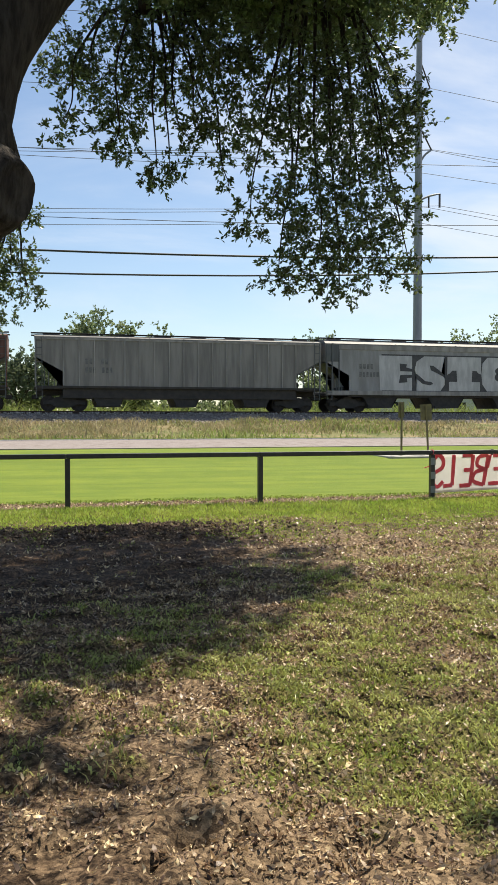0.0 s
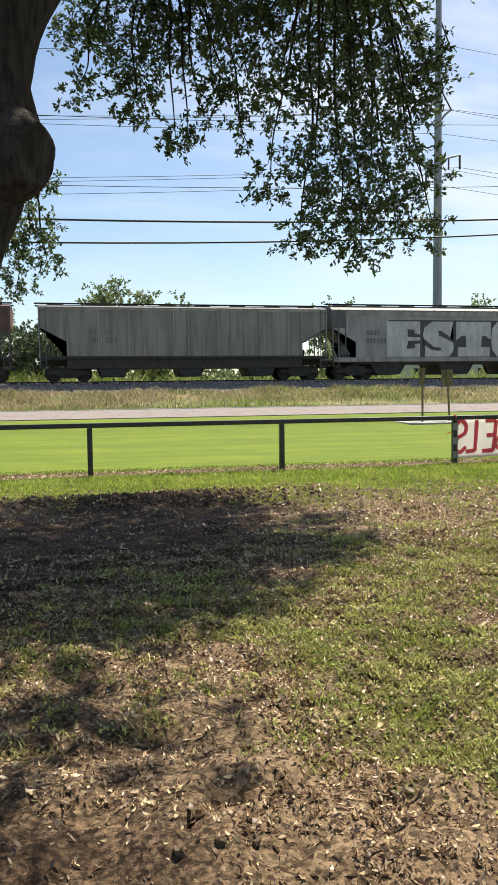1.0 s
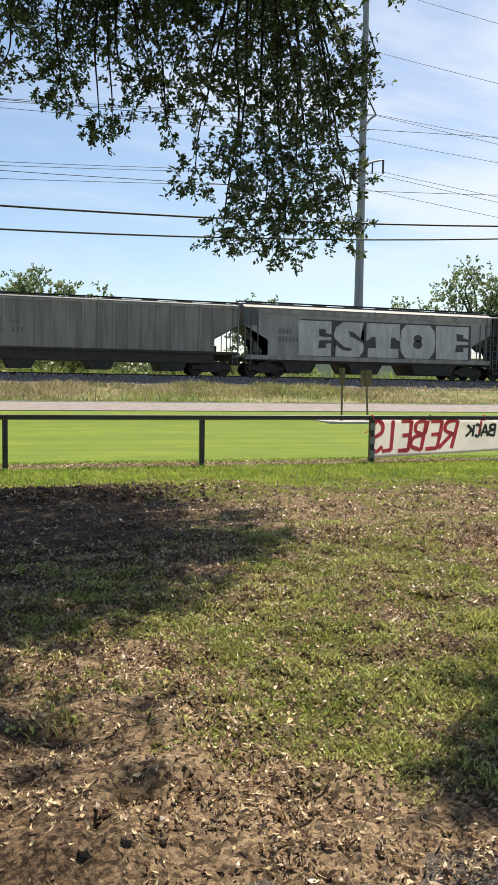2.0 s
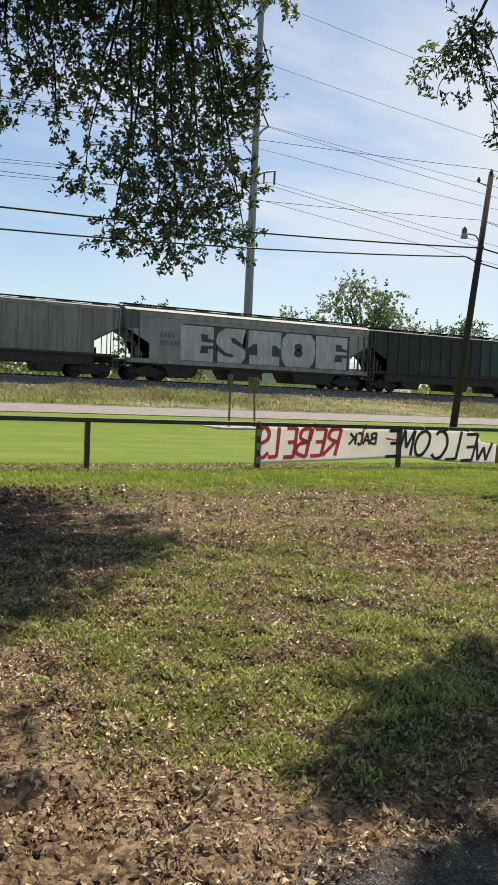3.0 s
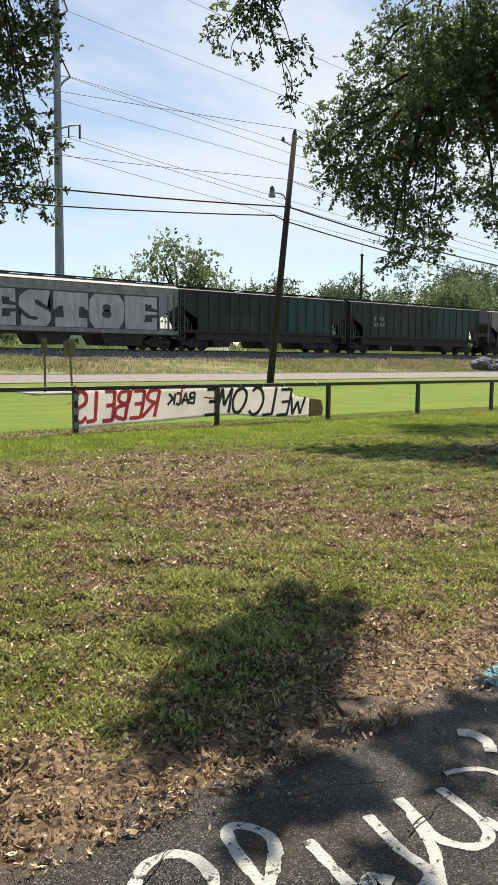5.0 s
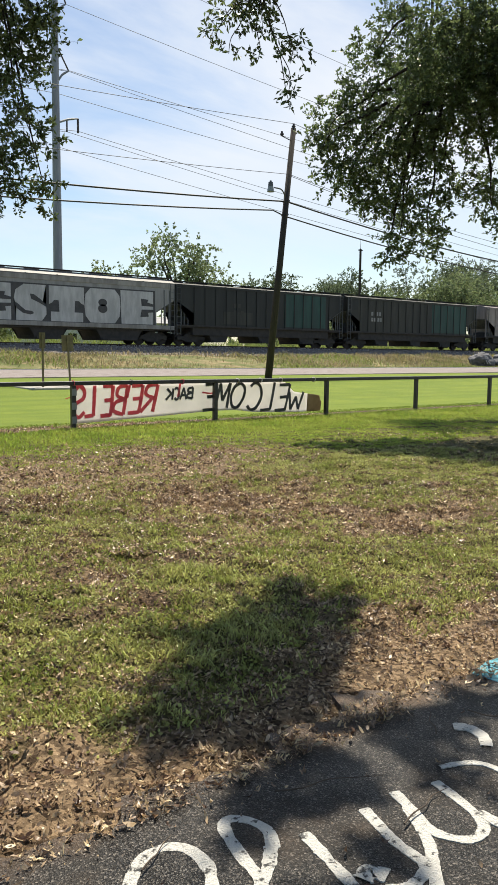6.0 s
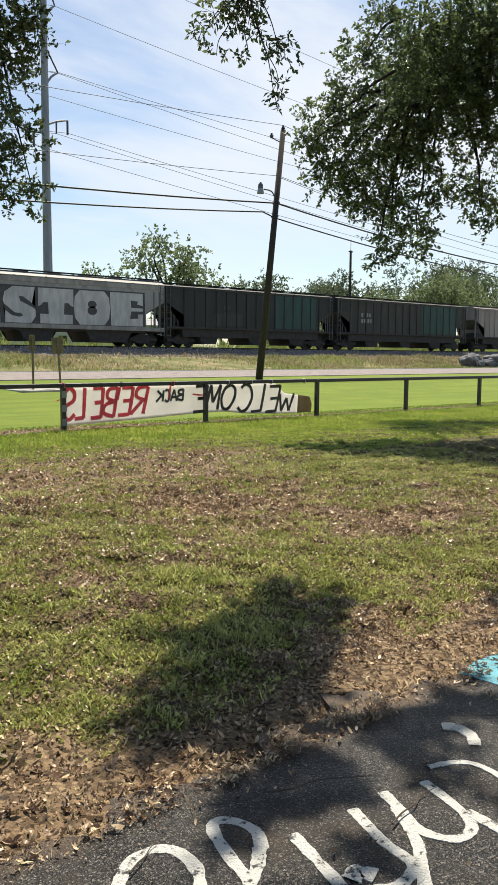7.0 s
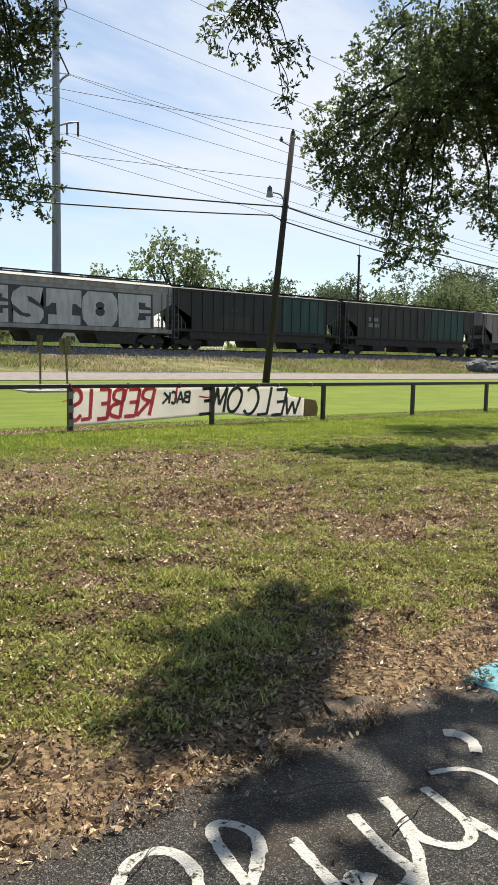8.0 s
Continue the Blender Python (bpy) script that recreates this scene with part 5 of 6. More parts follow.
ABOVE = ((-2.7, -2.4, 7.1, 0.8), (-3.6, -2.9, 7.0, 0.8), (-1.9, -2.9, 7.1, 0.6), (-5.0, -3.4, 6.9, 0.8), (-4.2, -3.5, 7.0, 0.8), (-4.0, -5.6, 6.0, 0.7), (-3.4, -5.2, 6.0, 0.6), (-2.6, -0.2, 8.3, 0.9), (-3.7, -0.4, 8.3, 0.8), (-1.7, -0.7, 8.2, 0.8), (-3.0, -1.6, 7.9, 0.8), (-4.6, -2.1, 7.4, 0.7), (-4.8, -5.6, 6.1, 0.65), (-4.2, -4.6, 6.2, 0.75), (-3.4, -4.2, 6.3, 0.75), (-5.6, -5.0, 6.2, 0.65), (-5.2, -4.2, 6.5, 0.7), (-6.0, -6.2, 6.6, 0.7), (-5.2, -6.5, 6.3, 0.6),
         (-4.4, -7.3, 5.4, 0.38), (-7.2, -6.0, 7.0, 0.9), (-3.9, -3.6, 6.6, 0.6), (-4.9, -8.3, 5.6, 0.35), (-3.62, -7.3, 5.5, 0.08), (-3.95, -7.72, 5.5, 0.10), (-6.3, -5.2, 6.9, 0.7), (-1.94, -3.84, 7.0, 0.42), (-1.50, -3.40, 7.0, 0.36), (-2.54, -4.54, 7.0, 0.40), (-1.15, -2.15, 7.1, 0.32), (-3.2, -5.0, 7.0, 0.45), (-2.2, -3.0, 7.3, 0.5))
RIGHT = ((4.42, -2.66, 6.55, 0.33), (4.21, -2.61, 5.67, 0.44), (3.78, -2.29, 5.33, 0.34), (3.99, -2.58, 4.55, 0.48), (3.64, -2.24, 4.89, 0.23), (4.62, -3.04, 5.05, 0.72), (4.98, -3.80, 6.42, 0.75),
         (5.58, -4.25, 6.80, 0.80), (5.57, -4.43, 5.49, 0.75), (5.08, -3.64, 5.38, 0.75), (4.71, -3.26, 3.98, 0.48), (4.30, -2.90, 4.17, 0.33), (4.97, -3.56, 3.44, 0.32), (4.55, -3.23, 3.29, 0.23),
         (4.38, -3.13, 2.98, 0.13), (5.29, -3.71, 4.27, 0.31), (5.85, -4.18, 4.28, 0.37), (5.89, -4.29, 3.70, 0.22), (4.84, -2.91, 7.24, 0.36), (6.19, -4.85, 6.15, 0.85), (6.23, -5.12, 4.6, 0.55),
         (6.20, -5.42, 6.79, 0.9), (8.9, -0.2, 8.0, 0.8), (9.5, 0.7, 8.0, 0.7), (10.5, 0.0, 8.1, 0.8), (6.9, -4.2, 7.2, 1.0))
SPRIG = ((-2.93, -8.07, 3.66, 0.11), (-2.74, -8.23, 3.62, 0.14), (-2.58, -8.40, 3.43, 0.11), (-2.62, -8.40, 3.17, 0.04), (-2.62, -8.41, 3.05, 0.03), (-2.92, -8.11, 3.41, 0.05), (-2.98, -8.04, 3.53, 0.05),
         (-2.77, -8.24, 3.36, 0.03), (-2.7, -8.15, 3.8, 0.16))
# clumps of the bough overhead, named by the spot on the ground that each shades, height and size
SHADE = tuple((x + 0.409 * z, y + 0.409 * z, z, r) for x, y, z, r in (
    (-4.80, -10.42, 4.9, 0.18), (-4.50, -10.26, 5.1, 0.26), (-4.18, -10.06, 5.2, 0.28), (-3.88, -9.86, 5.4, 0.26), (-3.55, -9.66, 4.9, 0.20),
    (-4.32, -10.42, 4.9, 0.12), (-4.98, -10.98, 5.1, 0.12), (-4.72, -10.98, 5.2, 0.12), (-4.25, -10.98, 5.4, 0.10), (-3.85, -10.98, 4.9, 0.10),
    (-4.42, -11.18, 4.9, 0.06), (-3.98, -11.55, 5.1, 0.14), (-3.45, -11.30, 5.2, 0.16), (-4.88, -11.36, 5.4, 0.06), (-5.15, -11.45, 4.9, 0.10),
    (-4.35, -11.75, 4.9, 0.18), (-3.10, -11.70, 5.1, 0.30), (-2.85, -11.10, 5.2, 0.20), (-6.10, -11.90, 5.4, 0.30)))


def dome(seed, x0, x1, y0, y1, z0, z1, count, r):
    """Clumps of an unseen crown, added out of view to block skylight from the yard."""
    rnd = random.Random(seed)
    return tuple((rnd.uniform(x0, x1), rnd.uniform(y0, y1), rnd.uniform(z0, z1), r * rnd.uniform(0.8, 1.25)) for k in range(count))


def build_oak_left():
    tree = thing("oak_tree", "large live oak with dark rough bark and drooping leafy branches", "tree", "oak trees")
    rnd = random.Random(3)
    limb(tree, [(-7.75, -7.80, -0.25), (-7.62, -7.79, 0.1), (-7.42, -7.75, 1.3), (-7.15, -7.75, 2.15), (-6.95, -7.76, 2.69), (-6.95, -7.74, 3.1), (-6.79, -7.64, 3.60), (-6.36, -7.22, 4.4), (-5.8, -6.4, 5.4)],
         0.44, 0.27, "trunk", n=22, knots=0.10)
    limb(tree, [(-7.4, -7.75, 1.6), (-7.75, -7.7, 3.0), (-8.3, -7.3, 4.6), (-8.6, -6.8, 6.2)], 0.3, 0.16, n=14, knots=0.1)
    # swollen collar round an old branch wound
    bm = bmesh.new()
    bmesh.ops.create_icosphere(bm, subdivisions=4, radius=1.0)
    for v in bm.verts:
        f = 1 + 0.05 * noise.noise(v.co * 2.0)
        lip = 0.10 * math.exp(-((v.co.z ** 2 + v.co.y ** 2) ** 0.5 - 0.62) ** 2 / 0.02) if v.co.x > 0 else 0
        v.co = Vector((v.co.x * 0.16 * f + lip * 0.5, v.co.y * 0.24 * f, v.co.z * 0.26 * f))
    burl = part("burl", bm, "scar", tree, "pale swollen branch scar", shade=True)
    burl.location, burl.rotation_euler = (-6.72, -7.95, 2.60), (0, radians(8), radians(-38))
    hub = (-5.9, -6.5, 5.4)
    main = [((-5.9, -6.5, 5.4), (-4.9, -5.3, 5.7), 0.2), ((-4.9, -5.3, 5.7), (-3.3, -4.5, 5.6), 0.14), ((-5.4, -5.9, 5.6), (-5.4, -4.1, 5.6), 0.12), ((-6.4, -7.2, 4.6), (-6.9, -3.4, 5.3), 0.14),
            ((-6.9, -3.4, 5.3), (-6.9, -2.1, 3.9), 0.06), ((-5.2, -5.8, 5.7), (-4.5, -7.8, 5.8), 0.09)]
    for a, b, r in main:
        limb(tree, arch(a, b, 0.2, rnd), r, r * 0.55)
    for hangs, root in ((CURTAIN, (-3.7, -4.6, 5.6)), (FRINGE, (-5.4, -4.2, 5.6)), (LOW, (-6.9, -2.2, 3.9))):
        for cx, cy, cz, r in hangs:
            a = (root[0] + 0.45 * (cx - root[0]), root[1] + 0.3 * (cy - root[1]), root[2])
            limb(tree, arch(a, (cx, cy, cz - 0.2 * r), 0.08, rnd, 0.07), 0.016 + 0.012 * r, 0.004, "branch", "twig", 6)
    for name, clumps, per, each, ln, wd, reach in (("foliage", CURTAIN + FRINGE + LOW, 720, 14, 0.060, 0.0145, 0.21), ("upper_foliage", ABOVE, 480, 14, 0.085, 0.022, 0.32), ("high_crown", dome(31, -12.5, -5.2, -15.5, -7.2, 6.8, 9.2, 44, 0.95), 70, 12, 0.21, 0.062, 0.5)):
        pos, way, lines, rs = sprays(clumps, per, each, ln, wd, 11 if name == "foliage" else 12, reach)
        obj(name, leaf_mesh(name, pos, way, ln, wd, rs, "oak_leaf"), tree, "small glossy dark green leaves", "stuff")
        if name not in ("high_crown", "upper_foliage"):
            obj("brushwood", twig_mesh(lines, 0.0035), tree, "thin grey twigs", "stuff")


def build_oak_right():
    tree = thing("oak_tree", "spreading live oak whose low boughs hang over the yard", "tree", "oak trees")
    rnd = random.Random(8)
    limb(tree, [(4.6, -9.6, -0.3), (4.5, -9.5, 0.4), (4.4, -9.4, 1.8), (4.6, -9.1, 3.2), (5.0, -8.4, 4.6)], 0.48, 0.3, "trunk", n=20, knots=0.1)
    for a, b, r in (((5.0, -8.4, 4.6), (7.0, -4.6, 7.6), 0.22), ((7.0, -4.6, 7.6), (5.0, -3.0, 7.6), 0.10), ((7.0, -4.6, 7.6), (6.0, -4.4, 6.0), 0.08), ((4.6, -9.1, 3.4), (1.0, -9.2, 5.9), 0.2),
                    ((1.0, -9.2, 5.9), (-2.4, -8.6, 5.2), 0.1), ((0.5, -9.2, 5.9), (-2.2, -10.4, 5.6), 0.08)):
        limb(tree, arch(a, b, 0.25, rnd), r, r * 0.55)
    for cx, cy, cz, r in RIGHT:
        limb(tree, arch((5.1 + 0.5 * (cx - 5.1), -3.9 + 0.5 * (cy + 3.9), max(cz + 0.5, 5.6)), (cx, cy, cz - 0.2 * r), 0.1, rnd, 0.1), 0.03, 0.006, "branch", "twig", 6)
    limb(tree, arch((-2.4, -8.6, 5.2), (-2.72, -8.2, 3.85), 0.1, rnd, 0.05), 0.022, 0.008, "branch", "twig", 6)
    for cx, cy, cz, r in SPRIG[:-1]:
        limb(tree, arch((-2.72, -8.2, 3.85), (cx, cy, cz - 0.05), 0.03, rnd, 0.02), 0.006, 0.002, "branch", "twig", 5)
    for name, clumps, per, each, ln, wd, reach, seed in (("foliage", RIGHT, 520, 14, 0.08, 0.021, 0.30, 21), ("sprig_foliage", SPRIG, 1300, 8, 0.05, 0.010, 0.15, 22), ("upper_foliage", SHADE, 1500, 16, 0.085, 0.024, 0.26, 23), ("high_crown", dome(32, 1.5, 9.5, -16.5, -7.5, 6.5, 9.5, 44, 1.0) + dome(33, -6.5, 2.0, -18.0, -11.8, 6.6, 8.8, 40, 0.85), 70, 12, 0.21, 0.062, 0.5, 24)):
        pos, way, lines, rs = sprays(clumps, per, each, ln, wd, seed, reach)
        obj(name, leaf_mesh(name, pos, way, ln, wd, rs, "oak_leaf"), tree, "small glossy dark green leaves", "stuff")
        if name not in ("high_crown", "upper_foliage"):
            obj("brushwood", twig_mesh(lines, 0.0035), tree, "thin grey twigs", "stuff")


build_oak_left()
build_oak_right()


def far_tree(x, y, top, radius, seed, airy, material, label):
    """A tree beyond the track: trunk, forked limbs, and a crown of many small sprays with gaps."""
    rnd = random.Random(seed)
    z0 = 0.95
    tree = thing("tree", label, "tree", "trees beyond the track")
    split = z0 + 0.3 * (top - z0)
    limb(tree, [(x, y, z0 - 0.4), (x + rnd.uniform(-0.2, 0.2), y, z0 + 0.15 * (top - z0)), (x, y, split)], 0.045 * radius + 0.08, 0.035 * radius + 0.05, "trunk", n=9)
    clumps = []
    for k in range(int(9 + 7 * airy)):
        a = k * 2.4 + rnd.uniform(-0.4, 0.4)
        s = rnd.uniform(0.35, 1.0)
        e = (x + radius * s * math.cos(a), y + radius * s * math.sin(a), split + (top - split) * rnd.uniform(0.35, 0.93) * (1.05 - 0.35 * s))
        limb(tree, arch((x, y, split - rnd.uniform(0, 0.4)), e, 0.06 * radius, rnd, 0.05 * radius), 0.03 * radius, 0.008 * radius, "limb", "bark", 6)
        r = radius * (0.30 if airy else 0.38) * rnd.uniform(0.75, 1.2)
        clumps.append((*e, r))
        for q in range(2):
            clumps.append((e[0] + rnd.uniform(-1, 1) * r, e[1] + rnd.uniform(-1, 1) * r, e[2] + rnd.uniform(-0.8, 0.8) * r, r * rnd.uniform(0.45, 0.7)))
    clumps.append((x, y, top - 0.3 * radius, 0.3 * radius))
    pos, way, lines, rs = sprays(clumps, (9 if airy else 20) * (4.0 / max(radius, 2.0)) ** 1.0, 10, 0.3, 0.1, seed, 0.16 * radius + 0.3, 0.25)
    size = 0.24 + 0.024 * radius
    obj("crown", leaf_mesh("crown", pos, way, size, size * 0.34, rs, material), tree, "", "stuff")
    return tree


FAR = ((56.0, 78.6, 17.5, 7.4, 1, "far_leaf", "broad airy tree with pale green spring leaves"), (46.0, 82.0, 13.0, 5.0, 1, "far_leaf", "airy tree with pale green spring leaves"),
       (65.5, 80.0, 12.5, 4.0, 1, "far_leaf", "airy tree with pale green spring leaves"), (70.0, 76.0, 13.5, 3.6, 1, "dark_far_leaf", "thin tree with sparse crown"), (-0.9, 69.0, 12.7, 3.0, 0, "far_leaf", "rounded leafy tree behind the train"),
       (5.4, 68.0, 11.2, 2.6, 1, "far_leaf", "small leafy tree behind the train"), (20.5, 66.0, 10.4, 2.8, 1, "far_leaf", "small leafy tree behind the train"), (-8.3, 52.0, 6.8, 2.6, 0, "dark_far_leaf", "dense dark shrub behind the track"),
       (-13.5, 56.0, 8.5, 3.2, 0, "far_leaf", "leafy tree behind the track"), (112.0, 101.0, 18.5, 6.0, 0, "dark_far_leaf", "rounded dark tree in the distance"), (130.0, 100.0, 22.0, 5.2, 1, "dark_far_leaf", "tall open pine in the distance"),
       (121.0, 82.0, 16.5, 7.0, 0, "far_leaf", "leafy tree in the distance"), (134.0, 84.0, 19.0, 6.0, 1, "dark_far_leaf", "airy tree in the distance"), (142.0, 96.0, 21.0, 7.0, 0, "far_leaf", "leafy tree in the distance"),
       (98.0, 108.0, 16.0, 6.0, 0, "dark_far_leaf", "rounded dark tree in the distance"), (150.0, 84.0, 21.0, 7.0, 1, "far_leaf", "airy tree in the distance"), (88.0, 104.0, 14.5, 5.0, 1, "dark_far_leaf", "airy tree in the distance"),
       (160.0, 110.0, 24.0, 9.0, 0, "dark_far_leaf", "large tree in the distance"), (108.0, 88.0, 13.5, 5.5, 0, "far_leaf", "leafy tree in the distance"), (126.0, 120.0, 19.0, 8.0, 0, "dark_far_leaf", "large tree in the distance"))
for k, (x, y, top, radius, airy, material, label) in enumerate(FAR):
    far_tree(x, y, top, radius, 40 + k, airy, material, label)


# ---- beyond the track ----
def build_shed():
    b = thing("building", "long pale metal-clad building beyond the track", "building")
    x0, x1, y0, y1, z0, z1 = 25.0, 46.0, 60.0, 70.0, 0.9, 4.4
    part("wall", boxed(x0, x1, y0, y1, z0 - 0.2, z1), "wall_pale", b)
    bm = bmesh.new()
    vs = [bm.verts.new(p) for p in ((x0 - 0.4, y0 - 0.4, z1), (x1 + 0.4, y0 - 0.4, z1), (x1 + 0.4, y1 + 0.4, z1), (x0 - 0.4, y1 + 0.4, z1), (x0 - 0.4, 65, z1 + 0.9), (x1 + 0.4, 65, z1 + 0.9))]
    for f in ((0, 1, 5, 4), (3, 4, 5, 2), (0, 4, 3), (1, 2, 5), (0, 3, 2, 1)):
        bm.faces.new([vs[i] for i in f])
    part("roof", bm, "roof_grey", b)
    for k in range(6):
        x = x0 + 1.5 + 3.4 * k
        w = part("window", boxed(x, x + 1.1, y0 - 0.05, y0 + 0.02, 1.9, 3.2), "wall_pale", b)
        for j in range(2):
            part("pane", boxed(x + 0.08 + 0.49 * j, x + 0.53 + 0.49 * j, y0 - 0.07, y0 - 0.045, 1.98, 3.12), "window", w)


def build_parked_car(x, y, paint, label):
    z0 = float(height(x, y))
    c = thing("parked_car", label, "car", at=(x, y, z0))
    part("body", boxed(-2.1, 2.1, -0.85, 0.85, 0.25, 0.85, bevel=0.12), paint, c)
    cab = plate([(-1.7, 0.84), (-1.15, 1.42), (0.6, 1.45), (1.25, 0.84)], -0.72, 0.72)
    part("cabin", cab, "window", c, "dark glazed cabin")
    part("roof", boxed(-1.1, 0.55, -0.7, 0.7, 1.43, 1.48, bevel=0.02), paint, c)
    for sx in (-1.3, 1.3):
        for sy in (-0.8, 0.8):
            part("wheel", rod(bmesh.new(), (sx, sy - 0.1, 0.31), (sx, sy + 0.1, 0.31), 0.31, n=18), "tyre", c)


def build_boulders():
    for k, (x, y, sx, sz, letter) in enumerate(((51.6, 27.6, 1.25, 0.85, True), (54.4, 27.4, 1.5, 0.8, False))):
        z0 = float(height(x, y))
        b = thing("boulder", "large grey painted boulder beside the road", "boulder", "boulders by the road", at=(x, y, z0))
        bm = bmesh.new()
        bmesh.ops.create_icosphere(bm, subdivisions=4, radius=1.0)
        for v in bm.verts:
            f = 1 + 0.28 * noise.noise(v.co * 1.3 + Vector((k * 5, 0, 0))) + 0.10 * noise.noise(v.co * 4)
            v.co = Vector((v.co.x * sx * f, v.co.y * 0.9 * f, max(-0.2, v.co.z * 0.85 * f * sz + 0.45)))
        part("rock", bm, "boulder", b)
        if letter:
            v, faces = outline("R", 0.03)
            vs = [(-0.75 + 0.55 * u, -0.99 + 0.35 * w, 0.25 + 0.7 * w) for u, w in v]
            part_me = mesh_from("painted_letter", vs + [(x, y + 0.3, z) for x, y, z in vs], faces + [tuple(i + len(vs) for i in f[::-1]) for f in faces], "pale_marking")
            obj("painted_letter", part_me, b, "white painted letter")


def build_hedge():
    rnd = random.Random(77)
    clumps = tuple((x + rnd.uniform(-1, 1), 56 + rnd.uniform(-2, 2) + (16 if 22 < x < 49 else 0), 1.1 + rnd.uniform(0, 1) * (1.6 + 2.2 * float(field(x, 3, 0.25))), rnd.uniform(0.7, 1.2))
                   for x in np.linspace(-34, 110, 330))
    pos, way, lines, rs = sprays(clumps, 24, 10, 0.3, 0.1, 78, 0.5, 0.0)
    obj("shrubs", leaf_mesh("shrubs", pos, way, 0.42, 0.15, rs, "far_leaf"), None, "low tangled green shrubs beyond the track", "stuff")


build_hedge()
build_shed()
build_parked_car(4.6, 55.0, "car_white", "white parked car beyond the track")
build_parked_car(9.8, 56.0, "car_blue", "blue parked car beyond the track")
build_boulders()


# ---- grass, weeds, dead leaves ----
def blade_mesh(name, x, y, z, tall, wide, rs, material, lean=0.5):
    """Bent tapering blades: a quad and a tip."""
    n = len(x)
    a = rs.rand(n) * math.tau
    out = np.stack([np.cos(a), np.sin(a), 0 * a], -1)
    side = np.stack([-np.sin(a), np.cos(a), 0 * a], -1) * wide[:, None]
    tw = rs.rand(n) * math.tau
    side = np.stack([np.cos(tw), np.sin(tw), 0 * a], -1) * wide[:, None]
    root = np.stack([x, y, z], -1)
    bend = (lean * (0.2 + rs.rand(n)) * tall)[:, None]
    mid = root + out * bend * 0.35 + np.array([0, 0, 1]) * (0.6 * tall)[:, None]
    tip = root + out * bend + np.array([0, 0, 1]) * (tall * (1 - 0.25 * rs.rand(n)))[:, None]
    v = np.stack([root - side, root + side, mid + side * 0.75, mid - side * 0.75, tip], 1)
    me = bpy.data.meshes.new(name)
    me.vertices.add(5 * n)
    me.vertices.foreach_set("co", v.reshape(-1))
    i = np.arange(n)[:, None] * 5
    tri = (i + np.array([0, 1, 2, 0, 2, 3, 3, 2, 4])).reshape(-1)
    me.loops.add(9 * n)
    me.loops.foreach_set("vertex_index", tri.astype(np.int32))
    me.polygons.add(3 * n)
    me.polygons.foreach_set("loop_start", np.arange(0, 9 * n, 3, dtype=np.int32))
    me.update()
    me.materials.append(M[material])
    return me


def scatter(count, x0, x1, y0, y1, keep, seed):
    rs = np.random.RandomState(seed)
    x, y = x0 + (x1 - x0) * rs.rand(count), y0 + (y1 - y0) * rs.rand(count)
    ok = rs.rand(count) < keep(x, y)
    return x[ok], y[ok], rs


def in_sight(x, y):
    """Whether a place of the yard lies in the wedge that the shot sweeps."""
    return (np.arctan2(x + 6.45, y + 12.65) > radians(-8)) & (np.arctan2(x + 6.45, y + 12.65) < radians(62))


def tuft(x, y):
    """Thin clumps a few centimetres across with bare gaps between them."""
    return 0.16 + 1.25 * smoothstep(0.42, 0.74, 0.62 * field(x + 3, y + 8, 19.0) + 0.48 * field(x + 40, y, 8.0))


